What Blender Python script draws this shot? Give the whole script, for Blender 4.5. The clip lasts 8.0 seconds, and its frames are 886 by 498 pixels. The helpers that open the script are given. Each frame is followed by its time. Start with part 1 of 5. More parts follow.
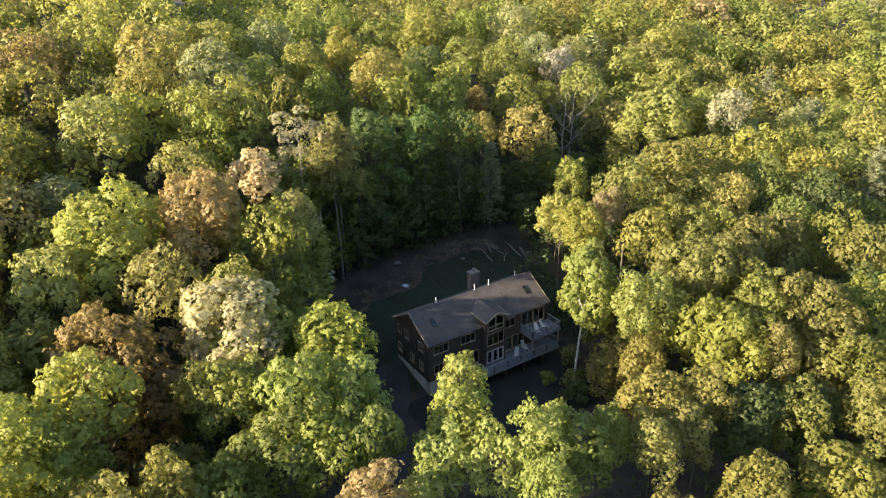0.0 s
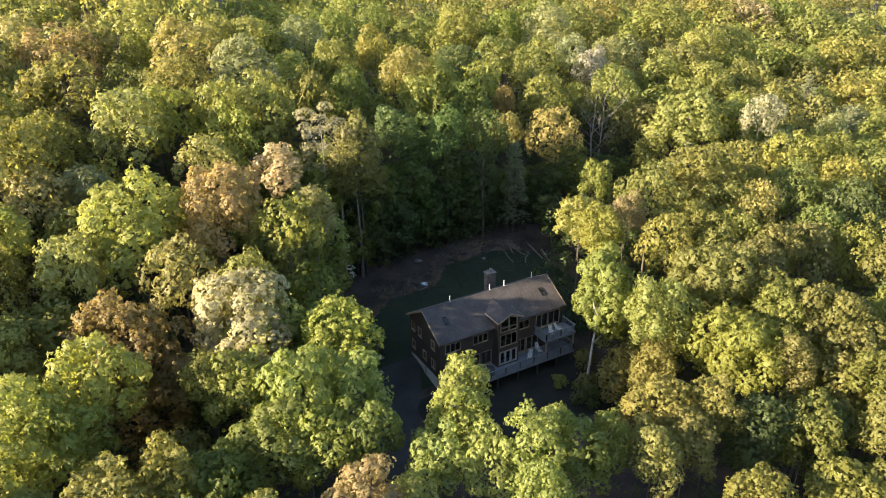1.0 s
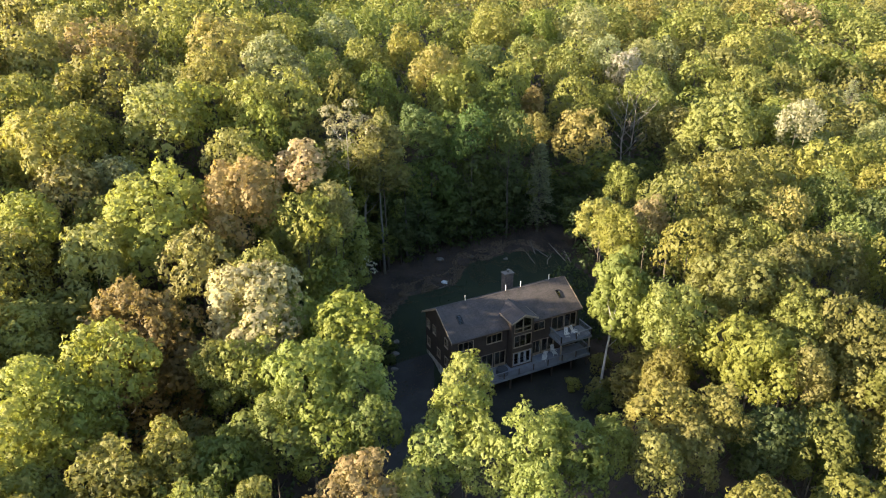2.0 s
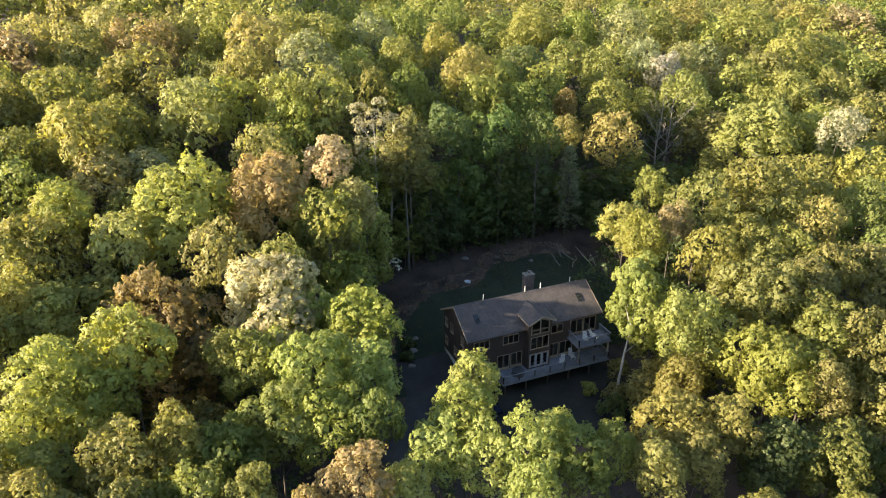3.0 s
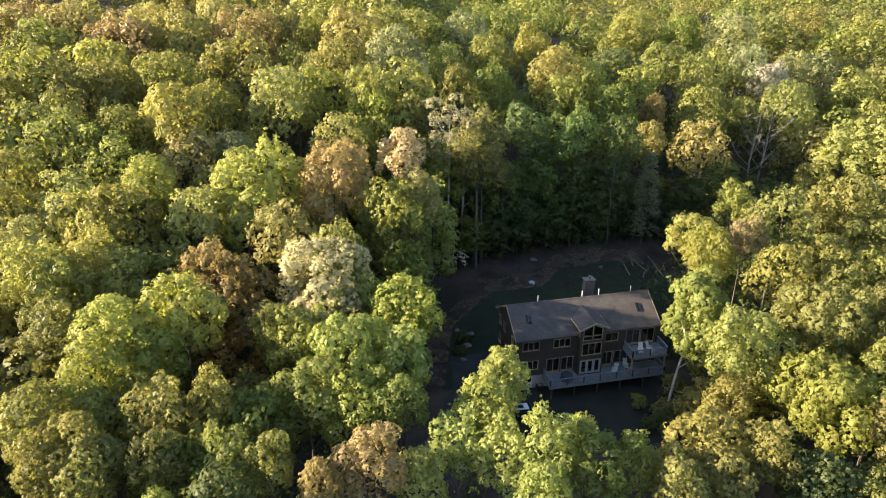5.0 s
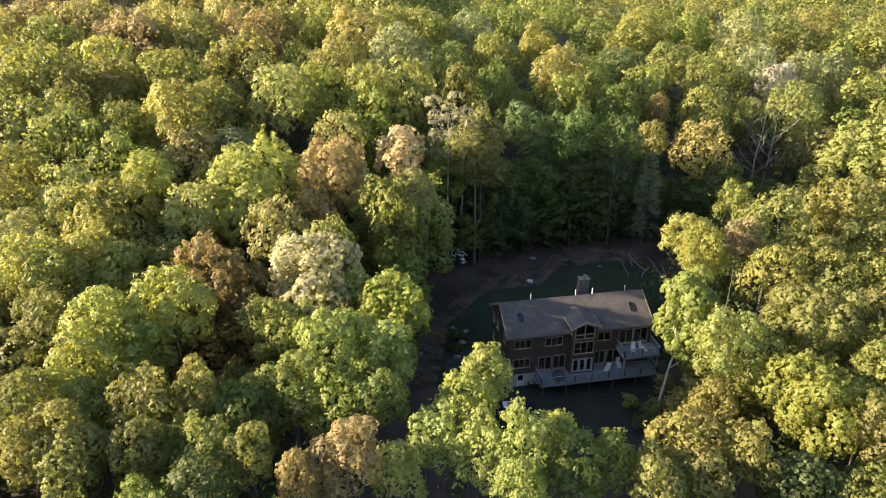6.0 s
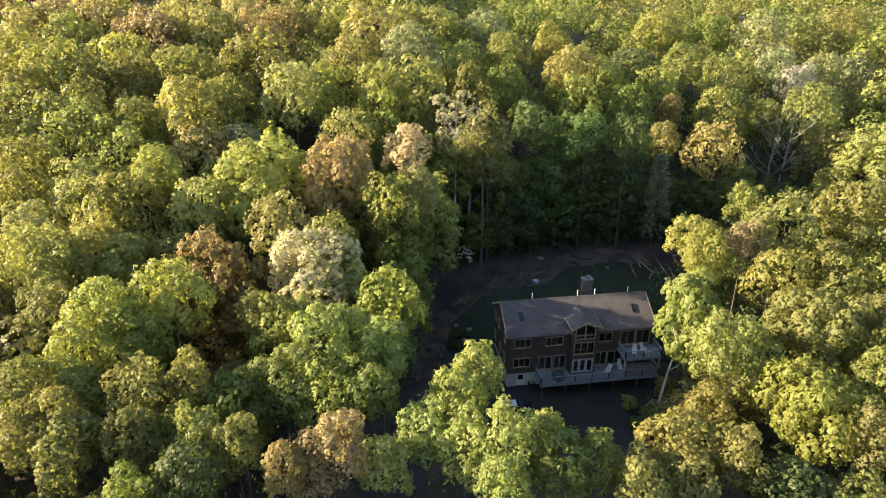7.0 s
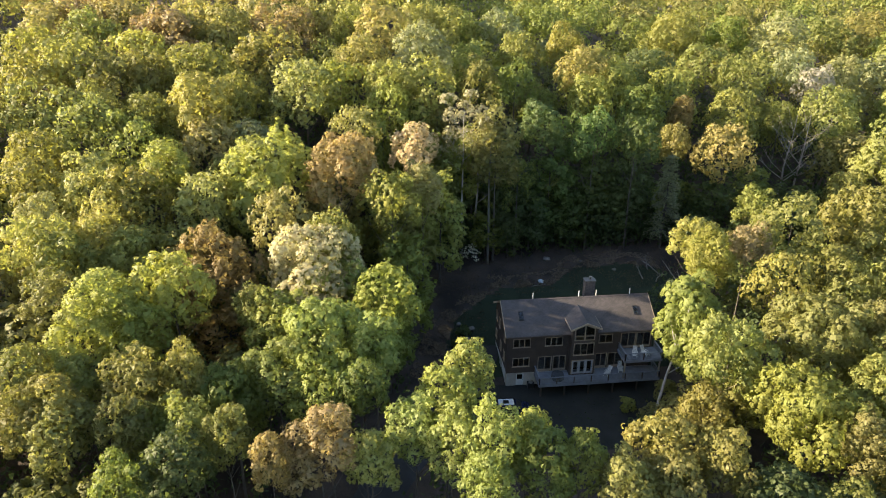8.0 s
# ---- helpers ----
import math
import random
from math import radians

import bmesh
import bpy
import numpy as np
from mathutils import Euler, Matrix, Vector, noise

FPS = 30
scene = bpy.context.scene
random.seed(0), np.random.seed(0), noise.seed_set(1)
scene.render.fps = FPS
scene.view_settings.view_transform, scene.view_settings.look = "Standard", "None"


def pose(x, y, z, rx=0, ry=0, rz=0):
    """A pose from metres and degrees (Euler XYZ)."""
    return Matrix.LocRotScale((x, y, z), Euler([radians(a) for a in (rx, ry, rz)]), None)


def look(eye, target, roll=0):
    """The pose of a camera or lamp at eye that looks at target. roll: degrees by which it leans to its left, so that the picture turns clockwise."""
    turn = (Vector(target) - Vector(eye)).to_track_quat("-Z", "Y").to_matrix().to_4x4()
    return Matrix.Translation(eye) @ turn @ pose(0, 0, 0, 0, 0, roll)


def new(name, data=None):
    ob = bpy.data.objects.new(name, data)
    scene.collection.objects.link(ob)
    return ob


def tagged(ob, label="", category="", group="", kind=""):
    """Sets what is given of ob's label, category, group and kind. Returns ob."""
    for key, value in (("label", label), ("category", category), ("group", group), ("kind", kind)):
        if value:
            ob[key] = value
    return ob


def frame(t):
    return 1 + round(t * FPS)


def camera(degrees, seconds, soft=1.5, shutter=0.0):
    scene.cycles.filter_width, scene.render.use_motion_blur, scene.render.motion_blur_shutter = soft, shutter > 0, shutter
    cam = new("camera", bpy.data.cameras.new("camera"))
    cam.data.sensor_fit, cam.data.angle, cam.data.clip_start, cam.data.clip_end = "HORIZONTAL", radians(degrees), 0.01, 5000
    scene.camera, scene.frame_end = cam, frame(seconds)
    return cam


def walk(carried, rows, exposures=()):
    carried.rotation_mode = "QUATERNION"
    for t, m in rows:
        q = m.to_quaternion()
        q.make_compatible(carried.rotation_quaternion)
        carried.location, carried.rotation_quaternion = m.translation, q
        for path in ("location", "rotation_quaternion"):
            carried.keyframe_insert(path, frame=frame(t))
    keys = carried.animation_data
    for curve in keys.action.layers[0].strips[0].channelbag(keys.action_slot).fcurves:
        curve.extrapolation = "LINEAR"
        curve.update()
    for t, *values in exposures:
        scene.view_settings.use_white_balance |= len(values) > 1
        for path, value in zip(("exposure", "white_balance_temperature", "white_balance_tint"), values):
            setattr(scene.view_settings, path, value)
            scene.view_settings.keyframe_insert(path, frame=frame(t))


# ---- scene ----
cam = camera(64.7, 8.0, 1.0)
PATH = [
    (0, (-35.392, -59.135, 52.775), (-34.42, -57.612, 51.916), -1.2),
    (0.5, (-34.237, -59.912, 52.79), (-33.311, -58.362, 51.93), -1.0),
    (1, (-33.043, -60.725, 52.816), (-32.166, -59.146, 51.956), -0.9),
    (1.5, (-31.845, -61.547, 52.825), (-31.021, -59.941, 51.965), -0.8),
    (3, (-28.221, -63.903, 52.742), (-27.558, -62.222, 51.885), -0.5),
    (3.5, (-27.032, -64.591, 52.673), (-26.442, -62.883, 51.816), -0.3),
    (4, (-25.784, -65.24, 52.626), (-25.268, -63.507, 51.771), -0.3),
    (4.5, (-24.48, -65.857, 52.594), (-24.048, -64.102, 51.74), -0.1),
    (6, (-20.327, -67.547, 52.538), (-19.997, -65.771, 51.68), -0.0),
    (6.5, (-18.939, -67.989, 52.515), (-18.644, -66.207, 51.657), 0.0),
    (7, (-17.63, -68.355, 52.473), (-17.37, -66.568, 51.614), 0.0),
    (7.5, (-16.33, -68.747, 52.452), (-16.103, -66.955, 51.594), 0.1),
    (8, (-15.017, -69.094, 52.416), (-14.823, -67.298, 51.557), 0.1),
]
walk(cam, [(t, look(eye, target, roll)) for t, eye, target, roll in PATH], [(0, 2.22), (1.5, 2.30), (3.5, 2.34), (8, 2.34)])


def smooth(a, b, v):
    u = min(1.0, max(0.0, (v - a) / (b - a)))
    return u * u * (3 - 2 * u)


# ---- light ----
SUN_FROM = Vector((-0.980, 0.19, 0.0)).normalized()
SUN_HEIGHT = 20.0
world = bpy.data.worlds.new("sky")
world.use_nodes = True
scene.world = world
sky = world.node_tree.nodes.new("ShaderNodeTexSky")
sky.sky_type = "NISHITA"
sky.sun_disc = False
sky.sun_elevation = radians(SUN_HEIGHT)
sky.sun_rotation = math.atan2(SUN_FROM.x, SUN_FROM.y)
backing = world.node_tree.nodes["Background"]
backing.inputs["Strength"].default_value = 0.086
world.node_tree.links.new(sky.outputs["Color"], backing.inputs["Color"])
sun = new("sun", bpy.data.lights.new("sun", "SUN"))
sun.data.energy = 4.95
sun.data.angle = radians(0.6)
sun.data.color = (1.0, 0.825, 0.572)
sun_way = SUN_FROM * math.cos(radians(SUN_HEIGHT)) + Vector((0, 0, math.sin(radians(SUN_HEIGHT))))
sun.matrix_basis = look(sun_way * 120, (0, 0, 0))


# ---- materials ----
def material(name, base, rough=0.8, metal=0.0, grain=0.25, scale=3.0, fine=40.0, bump=0.3, other=None):
    """A surface with two scales of variation and a fine relief."""
    m = bpy.data.materials.new(name)
    m.use_nodes = True
    nt = m.node_tree
    n, l = nt.nodes, nt.links
    p = n["Principled BSDF"]
    p.inputs["Roughness"].default_value = rough
    p.inputs["Metallic"].default_value = metal
    at = n.new("ShaderNodeTexCoord")
    big, small = n.new("ShaderNodeTexNoise"), n.new("ShaderNodeTexNoise")
    big.inputs["Scale"].default_value, small.inputs["Scale"].default_value = scale, fine
    big.inputs["Detail"].default_value = 6
    for t in (big, small):
        l.new(at.outputs["Object"], t.inputs["Vector"])
    ramp = n.new("ShaderNodeValToRGB")
    lo = other or tuple(c * (1 - grain) for c in base)
    ramp.color_ramp.elements[0].position, ramp.color_ramp.elements[1].position = 0.35, 0.65
    ramp.color_ramp.elements[0].color = (*lo, 1)
    ramp.color_ramp.elements[1].color = (*base, 1)
    l.new(big.outputs["Fac"], ramp.inputs["Fac"])
    mix = n.new("ShaderNodeMix")
    mix.data_type, mix.blend_type = "RGBA", "OVERLAY"
    mix.inputs["Factor"].default_value = grain
    l.new(ramp.outputs["Color"], mix.inputs["A"])
    l.new(small.outputs["Fac"], mix.inputs["B"])
    l.new(mix.outputs["Result"], p.inputs["Base Color"])
    b = n.new("ShaderNodeBump")
    b.inputs["Strength"].default_value = bump
    b.inputs["Distance"].default_value = 0.02
    l.new(small.outputs["Fac"], b.inputs["Height"])
    l.new(b.outputs["Normal"], p.inputs["Normal"])
    return m


def leaf_material(name, colour=None):
    """Thin leaves that let some light through; the tree's own colour, varied from leaf to leaf and over the crown."""
    m = bpy.data.materials.new(name)
    m.use_nodes = True
    nt = m.node_tree
    n, l = nt.nodes, nt.links
    p = n["Principled BSDF"]
    p.inputs["Roughness"].default_value = 0.55
    p.inputs["Specular IOR Level"].default_value = 0.25
    if colour:
        src = n.new("ShaderNodeRGB")
        src.outputs[0].default_value = (*colour, 1)
    else:
        src = n.new("ShaderNodeObjectInfo")
    isl = n.new("ShaderNodeNewGeometry")
    hsv = n.new("ShaderNodeHueSaturation")
    l.new(src.outputs[0 if colour else "Color"], hsv.inputs["Color"])
    at = n.new("ShaderNodeTexCoord")
    noi = n.new("ShaderNodeTexNoise")
    noi.inputs["Scale"].default_value = 0.45
    l.new(at.outputs["Object"], noi.inputs["Vector"])
    hue = n.new("ShaderNodeMapRange")
    hue.inputs["From Min"].default_value, hue.inputs["From Max"].default_value = 0.3, 0.7
    hue.inputs["To Min"].default_value, hue.inputs["To Max"].default_value = 0.494, 0.507
    l.new(noi.outputs["Fac"], hue.inputs["Value"])
    l.new(hue.outputs["Result"], hsv.inputs["Hue"])
    val = n.new("ShaderNodeMapRange")
    val.inputs["To Min"].default_value, val.inputs["To Max"].default_value = 0.93, 1.07
    l.new(isl.outputs["Random Per Island"], val.inputs["Value"])
    l.new(val.outputs["Result"], hsv.inputs["Value"])
    l.new(hsv.outputs["Color"], p.inputs["Base Color"])
    tr = n.new("ShaderNodeBsdfTranslucent")
    glow = n.new("ShaderNodeMix")
    glow.data_type, glow.blend_type = "RGBA", "MULTIPLY"
    glow.inputs["Factor"].default_value = 1.0
    glow.inputs["B"].default_value = (1.42, 1.45, 0.90, 1)
    l.new(hsv.outputs["Color"], glow.inputs["A"])
    l.new(glow.outputs["Result"], tr.inputs["Color"])
    mix = n.new("ShaderNodeMixShader")
    mix.inputs["Fac"].default_value = 0.43
    l.new(p.outputs["BSDF"], mix.inputs[1])
    l.new(tr.outputs["BSDF"], mix.inputs[2])
    l.new(mix.outputs["Shader"], n["Material Output"].inputs["Surface"])
    return m


COLOURS = {
    "fresh": (0.258, 0.264, 0.073),
    "lime": (0.216, 0.219, 0.061),
    "green": (0.163, 0.186, 0.050),
    # a green lowered to carry the shade on unlit trees
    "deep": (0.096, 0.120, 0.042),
    "olive": (0.195, 0.184, 0.062),
    "gold": (0.217, 0.205, 0.062),
    "tan": (0.280, 0.212, 0.102),
    "rust": (0.240, 0.176, 0.066),
    "cream": (0.505, 0.425, 0.272),
    "pale": (0.235, 0.240, 0.115),
    "spring": (0.312, 0.300, 0.096),
    "straw": (0.288, 0.254, 0.098),
    "silver": (0.330, 0.300, 0.232),
    "blush": (0.360, 0.272, 0.128),
    "white": (0.78, 0.76, 0.72),
    "sap": (0.240, 0.266, 0.078),
    # cool green, also darkened for the shade in the hollow
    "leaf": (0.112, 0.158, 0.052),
    "moss": (0.168, 0.166, 0.048),
}
WORDS = {
    "fresh": "fresh light-green broadleaf tree in full spring leaf",
    "lime": "bright yellow-green broadleaf tree in fresh spring leaf",
    "green": "mid-green broadleaf tree with a full lumpy crown",
    "deep": "dark green broadleaf tree with shade put into its leaf colour",
    "olive": "olive-green broadleaf tree with half-open leaves",
    "gold": "golden yellow-green tree with young bronze leaves",
    "tan": "tan-coloured tree with pinkish brown young leaves",
    "rust": "rust-brown tree with dense reddish young leaves",
    "cream": "cream-white blossoming tree among green trees",
    "spring": "light yellow-green tree in its first spring leaf",
    "straw": "straw-yellow tree with young leaves and catkins",
    "silver": "silver-grey tree with budding twigs and few leaves",
    "blush": "pinkish tan tree with fine young leaves",
    "sap": "light sap-green broadleaf tree in crisp new leaf",
    "leaf": "cool green broadleaf tree with a tall full crown coloured darker for shade",
    "moss": "yellow-green broadleaf tree with a dense lumpy crown",
    "pale": "pale silvery green tree with thin spring leaves",
}
M_LEAF = leaf_material("leaves")
M_FAR = {k: leaf_material("far_" + k, c) for k, c in COLOURS.items()}
M_GREY_BARK = material("grey_bark", (0.15, 0.135, 0.115), 0.9, 0, 0.4, 1.5, 18, 0.8)
M_BARK = material("bark", (0.105, 0.088, 0.070), 0.9, 0, 0.4, 1.5, 18, 0.8)
M_PALE_BARK = material("pale_bark", (0.47, 0.44, 0.39), 0.85, 0, 0.4, 1.5, 14, 0.6)
M_DEAD = material("dead_wood", (0.27, 0.24, 0.20), 0.9, 0, 0.3, 2, 20, 0.5)
M_LITTER = material("leaf_litter", (0.076, 0.053, 0.040), 0.95, 0, 0.5, 0.25, 6, 0.9, (0.028, 0.021, 0.017))
M_SIDING = material("brown_siding", (0.066, 0.047, 0.037), 0.75, 0, 0.25, 1.2, 60, 0.3)
M_ROOF = material("roof_shingle", (0.092, 0.080, 0.078), 0.9, 0, 0.3, 0.7, 26, 0.8)
_n, _l = M_ROOF.node_tree.nodes, M_ROOF.node_tree.links
_tabs = _n.new("ShaderNodeTexBrick")
_tabs.inputs["Scale"].default_value = 1.0
_tabs.inputs["Brick Width"].default_value, _tabs.inputs["Row Height"].default_value = 0.32, 0.13
_tabs.inputs["Mortar Size"].default_value = 0.008
_tabs.inputs["Color1"].default_value, _tabs.inputs["Color2"].default_value = (0.85, 0.85, 0.85, 1), (1.15, 1.12, 1.1, 1)
_tabs.inputs["Mortar"].default_value = (0.45, 0.45, 0.45, 1)
_l.new(_n["Texture Coordinate"].outputs["Object"], _tabs.inputs["Vector"])
_mul = _n.new("ShaderNodeMix")
_mul.data_type, _mul.blend_type = "RGBA", "MULTIPLY"
_mul.inputs["Factor"].default_value = 1.0
_l.new(_n["Mix"].outputs["Result"], _mul.inputs["A"])
_l.new(_tabs.outputs["Color"], _mul.inputs["B"])
_l.new(_mul.outputs["Result"], _n["Principled BSDF"].inputs["Base Color"])
M_TRIM = material("tan_trim", (0.34, 0.265, 0.19), 0.6, 0, 0.15, 2, 40, 0.15)
M_WHITE = material("white_paint", (0.62, 0.62, 0.60), 0.55, 0, 0.12, 2, 40, 0.1)
M_DOOR = material("pale_grey_paint", (0.34, 0.35, 0.37), 0.55, 0, 0.12, 2, 40, 0.1)
M_DECK = material("weathered_deck", (0.20, 0.215, 0.25), 0.8, 0, 0.25, 1.5, 30, 0.4)
M_CONCRETE = material("concrete", (0.46, 0.42, 0.37), 0.85, 0, 0.25, 0.8, 30, 0.4)
M_BRICK = material("chimney_stone", (0.155, 0.125, 0.11), 0.85, 0, 0.35, 3, 16, 0.6)
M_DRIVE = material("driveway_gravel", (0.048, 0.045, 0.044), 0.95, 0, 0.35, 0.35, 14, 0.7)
M_STONE = material("field_stone", (0.19, 0.17, 0.15), 0.9, 0, 0.35, 1.5, 14, 0.7)
M_BLACK = material("black_metal", (0.03, 0.03, 0.03), 0.5, 0.3, 0.1)
M_ROOM = material("room_wall", (0.30, 0.27, 0.23), 0.9)
M_PAINT = material("dark_blue_car_paint", (0.016, 0.020, 0.045), 0.22, 0.2, 0.05, 1, 60, 0.02)
M_RUBBER = material("rubber", (0.02, 0.02, 0.02), 0.85)
M_CHROME = material("wheel_metal", (0.5, 0.5, 0.52), 0.3, 0.9, 0.05)
M_TARP = material("pale_tarp", (0.62, 0.68, 0.74), 0.5, 0, 0.15, 3, 20, 0.3)
M_CLOTH = material("dark_cover", (0.05, 0.055, 0.065), 0.8, 0, 0.2, 3, 30, 0.3)


def glass_material():
    m = bpy.data.materials.new("window_glass")
    m.use_nodes = True
    p = m.node_tree.nodes["Principled BSDF"]
    p.inputs["Base Color"].default_value = (0.75, 0.8, 0.82, 1)
    p.inputs["Roughness"].default_value = 0.03
    p.inputs["Transmission Weight"].default_value = 1.0
    p.inputs["IOR"].default_value = 1.45
    return m


M_GLASS = glass_material()


# ---- building helpers ----
def part(name, bm, mat, parent=None, label=""):
    """Link a bmesh as one mesh object under a thing or a part."""
    me = bpy.data.meshes.new(name)
    bm.to_mesh(me)
    bm.free()
    if mat:
        me.materials.append(mat)
    ob = new(name, me)
    if parent:
        ob.parent = parent
    if label:
        ob["label"] = label
    return ob


def box(bm, x0, x1, y0, y1, z0, z1, m=None):
    vs = [bm.verts.new((x, y, z)) for z in (z0, z1) for x, y in ((x0, y0), (x1, y0), (x1, y1), (x0, y1))]
    if m:
        for v in vs:
            v.co = m @ v.co
    for f in ((3, 2, 1, 0), (4, 5, 6, 7), (0, 1, 5, 4), (1, 2, 6, 5), (2, 3, 7, 6), (3, 0, 4, 7)):
        bm.faces.new([vs[i] for i in f])
    return vs


def boxes(*rows, bevel=0.0):
    bm = bmesh.new()
    for r in rows:
        box(bm, *r)
    if bevel:
        bmesh.ops.bevel(bm, geom=bm.edges[:], offset=bevel, segments=1, affect="EDGES")
    return bm


def prism(points, y0, y1, axis="y"):
    """A solid from an outline of (a, z) points, drawn out along an axis."""
    bm = bmesh.new()
    put = (lambda a, z, d: (a, d, z)) if axis == "y" else (lambda a, z, d: (d, a, z))
    lo = [bm.verts.new(put(a, z, y0)) for a, z in points]
    hi = [bm.verts.new(put(a, z, y1)) for a, z in points]
    n = len(points)
    bm.faces.new(lo)
    bm.faces.new(hi[::-1])
    for i in range(n):
        bm.faces.new((lo[i], hi[i], hi[(i + 1) % n], lo[(i + 1) % n]))
    bmesh.ops.recalc_face_normals(bm, faces=bm.faces[:])
    return bm


def tube(bm, pts, radii, sides=6):
    """A tapered, bending tube."""
    rings = []
    for i, p in enumerate(pts):
        p = Vector(p)
        d = (Vector(pts[min(i + 1, len(pts) - 1)]) - Vector(pts[max(i - 1, 0)])).normalized()
        a = d.orthogonal().normalized()
        b = d.cross(a)
        if rings:
            prev = (rings[-1][0].co - Vector(pts[i - 1])).normalized()
            a = (prev - d * prev.dot(d)).normalized()
            b = d.cross(a)
        rings.append([bm.verts.new(p + (a * math.cos(k) + b * math.sin(k)) * radii[i]) for k in [2 * math.pi * s / sides for s in range(sides)]])
    for r, q in zip(rings, rings[1:]):
        for s in range(sides):
            bm.faces.new((r[s], r[(s + 1) % sides], q[(s + 1) % sides], q[s]))
    bm.faces.new(rings[-1])
    bm.faces.new(rings[0][::-1])


def thing(name, label, category, at=(0, 0, 0), turn=0, group="", kind=""):
    ob = new(name)
    ob.matrix_basis = pose(*at, 0, 0, turn)
    return tagged(ob, label, category, group, kind)


# ---- ground ----
DRIVE = [(-2.5, 8.5), (-4.0, 3.0), (-6.5, -1.5), (-9.5, -6.0), (-13.0, -11.5), (-17.0, -18.0), (-23.0, -29.0), (-32.0, -48.0)]


def ground_height(x, y):
    reach = 80 if x > 0 else 52
    u, v = reach * math.tanh(x / reach), 200 * math.tanh(y / 200)
    far = 1.7 - 0.073 * u + 0.183 * v - 0.00088 * u * v
    side = smooth(-6, 5, x)
    yard = side * 2.2 * smooth(1, 9, y) + (1 - side) * 2.2 * smooth(9, 23, y) + 0.03 * max(0, y - 14)
    w = smooth(44, 20, math.hypot((x - 6) * 0.95, y - 8))
    h = far * (1 - w) + yard * w
    return h + 0.18 * noise.noise(Vector((x * 0.12, y * 0.12, 0))) * (1 - 0.8 * w)


def drive_gap(x, y):
    """Distance from the middle of the driveway."""
    best = 1e9
    for (ax, ay), (bx, by) in zip(DRIVE, DRIVE[1:]):
        dx, dy = bx - ax, by - ay
        u = min(1, max(0, ((x - ax) * dx + (y - ay) * dy) / (dx * dx + dy * dy)))
        best = min(best, math.hypot(x - ax - u * dx, y - ay - u * dy))
    return best


def lawn_edge(x):
    """Where the lawn ends at the foot of the bank."""
    swell = max(0.0, 1 - ((x - 21) / 11.0) ** 2)
    return 21.0 + 5.2 * swell * swell * (3 - 2 * swell) + 0.35 * math.sin(x * 0.9) + (0.06 * (x - 21) if x > 21 else 0)


def in_clearing(x, y):
    if drive_gap(x, y) < 4.0 and y > -32:
        return True
    if not (-13 < y < 30.5):
        return False
    left = -9.5 + 4.0 * smooth(16, 26, y)
    right = 20.5 + 13.5 * smooth(12, 24, y)
    return left < x < right


def build_ground():
    """One sheet, fine round the house and coarse towards the horizon."""
    near = list(np.arange(-60, -12, 1.5)) + list(np.arange(-12, 36, 0.75)) + list(np.arange(36, 60.1, 1.5))
    far = [62, 68, 78, 92, 112, 140, 180, 240, 330, 480, 800, 1500, 2600]
    xs = [-v for v in far[::-1]] + near + far
    bm = bmesh.new()
    grid = [[bm.verts.new((x, y, ground_height(x, y))) for x in xs] for y in xs]
    for a, b in zip(grid, grid[1:]):
        for i in range(len(xs) - 1):
            f = bm.faces.new((a[i], a[i + 1], b[i + 1], b[i]))
            f.smooth = True
            c = f.calc_center_median()
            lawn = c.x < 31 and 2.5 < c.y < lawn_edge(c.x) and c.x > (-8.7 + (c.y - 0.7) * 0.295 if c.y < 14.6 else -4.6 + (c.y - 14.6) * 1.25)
            # dark front yard, with the shade before the house put into its colour
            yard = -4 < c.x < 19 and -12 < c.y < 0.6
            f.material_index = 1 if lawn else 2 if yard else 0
    ob = part("ground", bm, M_LITTER)
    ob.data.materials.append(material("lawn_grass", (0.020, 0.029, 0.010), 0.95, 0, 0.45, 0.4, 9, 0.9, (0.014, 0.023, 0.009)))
    # yard colour lowered further to hold the shade
    ob.data.materials.append(material("shade_dark_yard", (0.022, 0.022, 0.018), 0.95, 0, 0.4, 0.3, 8, 0.8, (0.011, 0.012, 0.010)))
    tagged(ob, "leaf-littered forest floor with a mown lawn behind the house", "ground", kind="structure")


def build_drive():
    bm = bmesh.new()
    pts = []
    for (ax, ay), (bx, by) in zip(DRIVE, DRIVE[1:]):
        for k in range(6):
            pts.append(Vector((ax + (bx - ax) * k / 6, ay + (by - ay) * k / 6)))
    for _ in range(4):
        pts = [pts[0]] + [(a + 2 * b + c) / 4 for a, b, c in zip(pts, pts[1:], pts[2:])] + [pts[-1]]
    rows = []
    for i, p in enumerate(pts):
        d = (pts[min(i + 1, len(pts) - 1)] - pts[max(i - 1, 0)]).normalized()
        s = Vector((-d.y, d.x))
        half = 2.6 if i > 8 else 4.2 - 0.18 * i
        row = []
        for k in range(-4, 5):
            q = p + s * (half + 0.25 * noise.noise(Vector((i * 0.7, k, 3)))) * k / 4
            lift = 0.06 if abs(k) < 4 else -0.05
            row.append(bm.verts.new((q.x, q.y, ground_height(q.x, q.y) + lift)))
        rows.append(row)
    for a, b in zip(rows, rows[1:]):
        for i in range(8):
            bm.faces.new((a[i], a[i + 1], b[i + 1], b[i])).smooth = True
    bmesh.ops.recalc_face_normals(bm, faces=bm.faces[:])
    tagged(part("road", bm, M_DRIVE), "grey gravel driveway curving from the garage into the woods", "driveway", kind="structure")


build_ground()
build_drive()


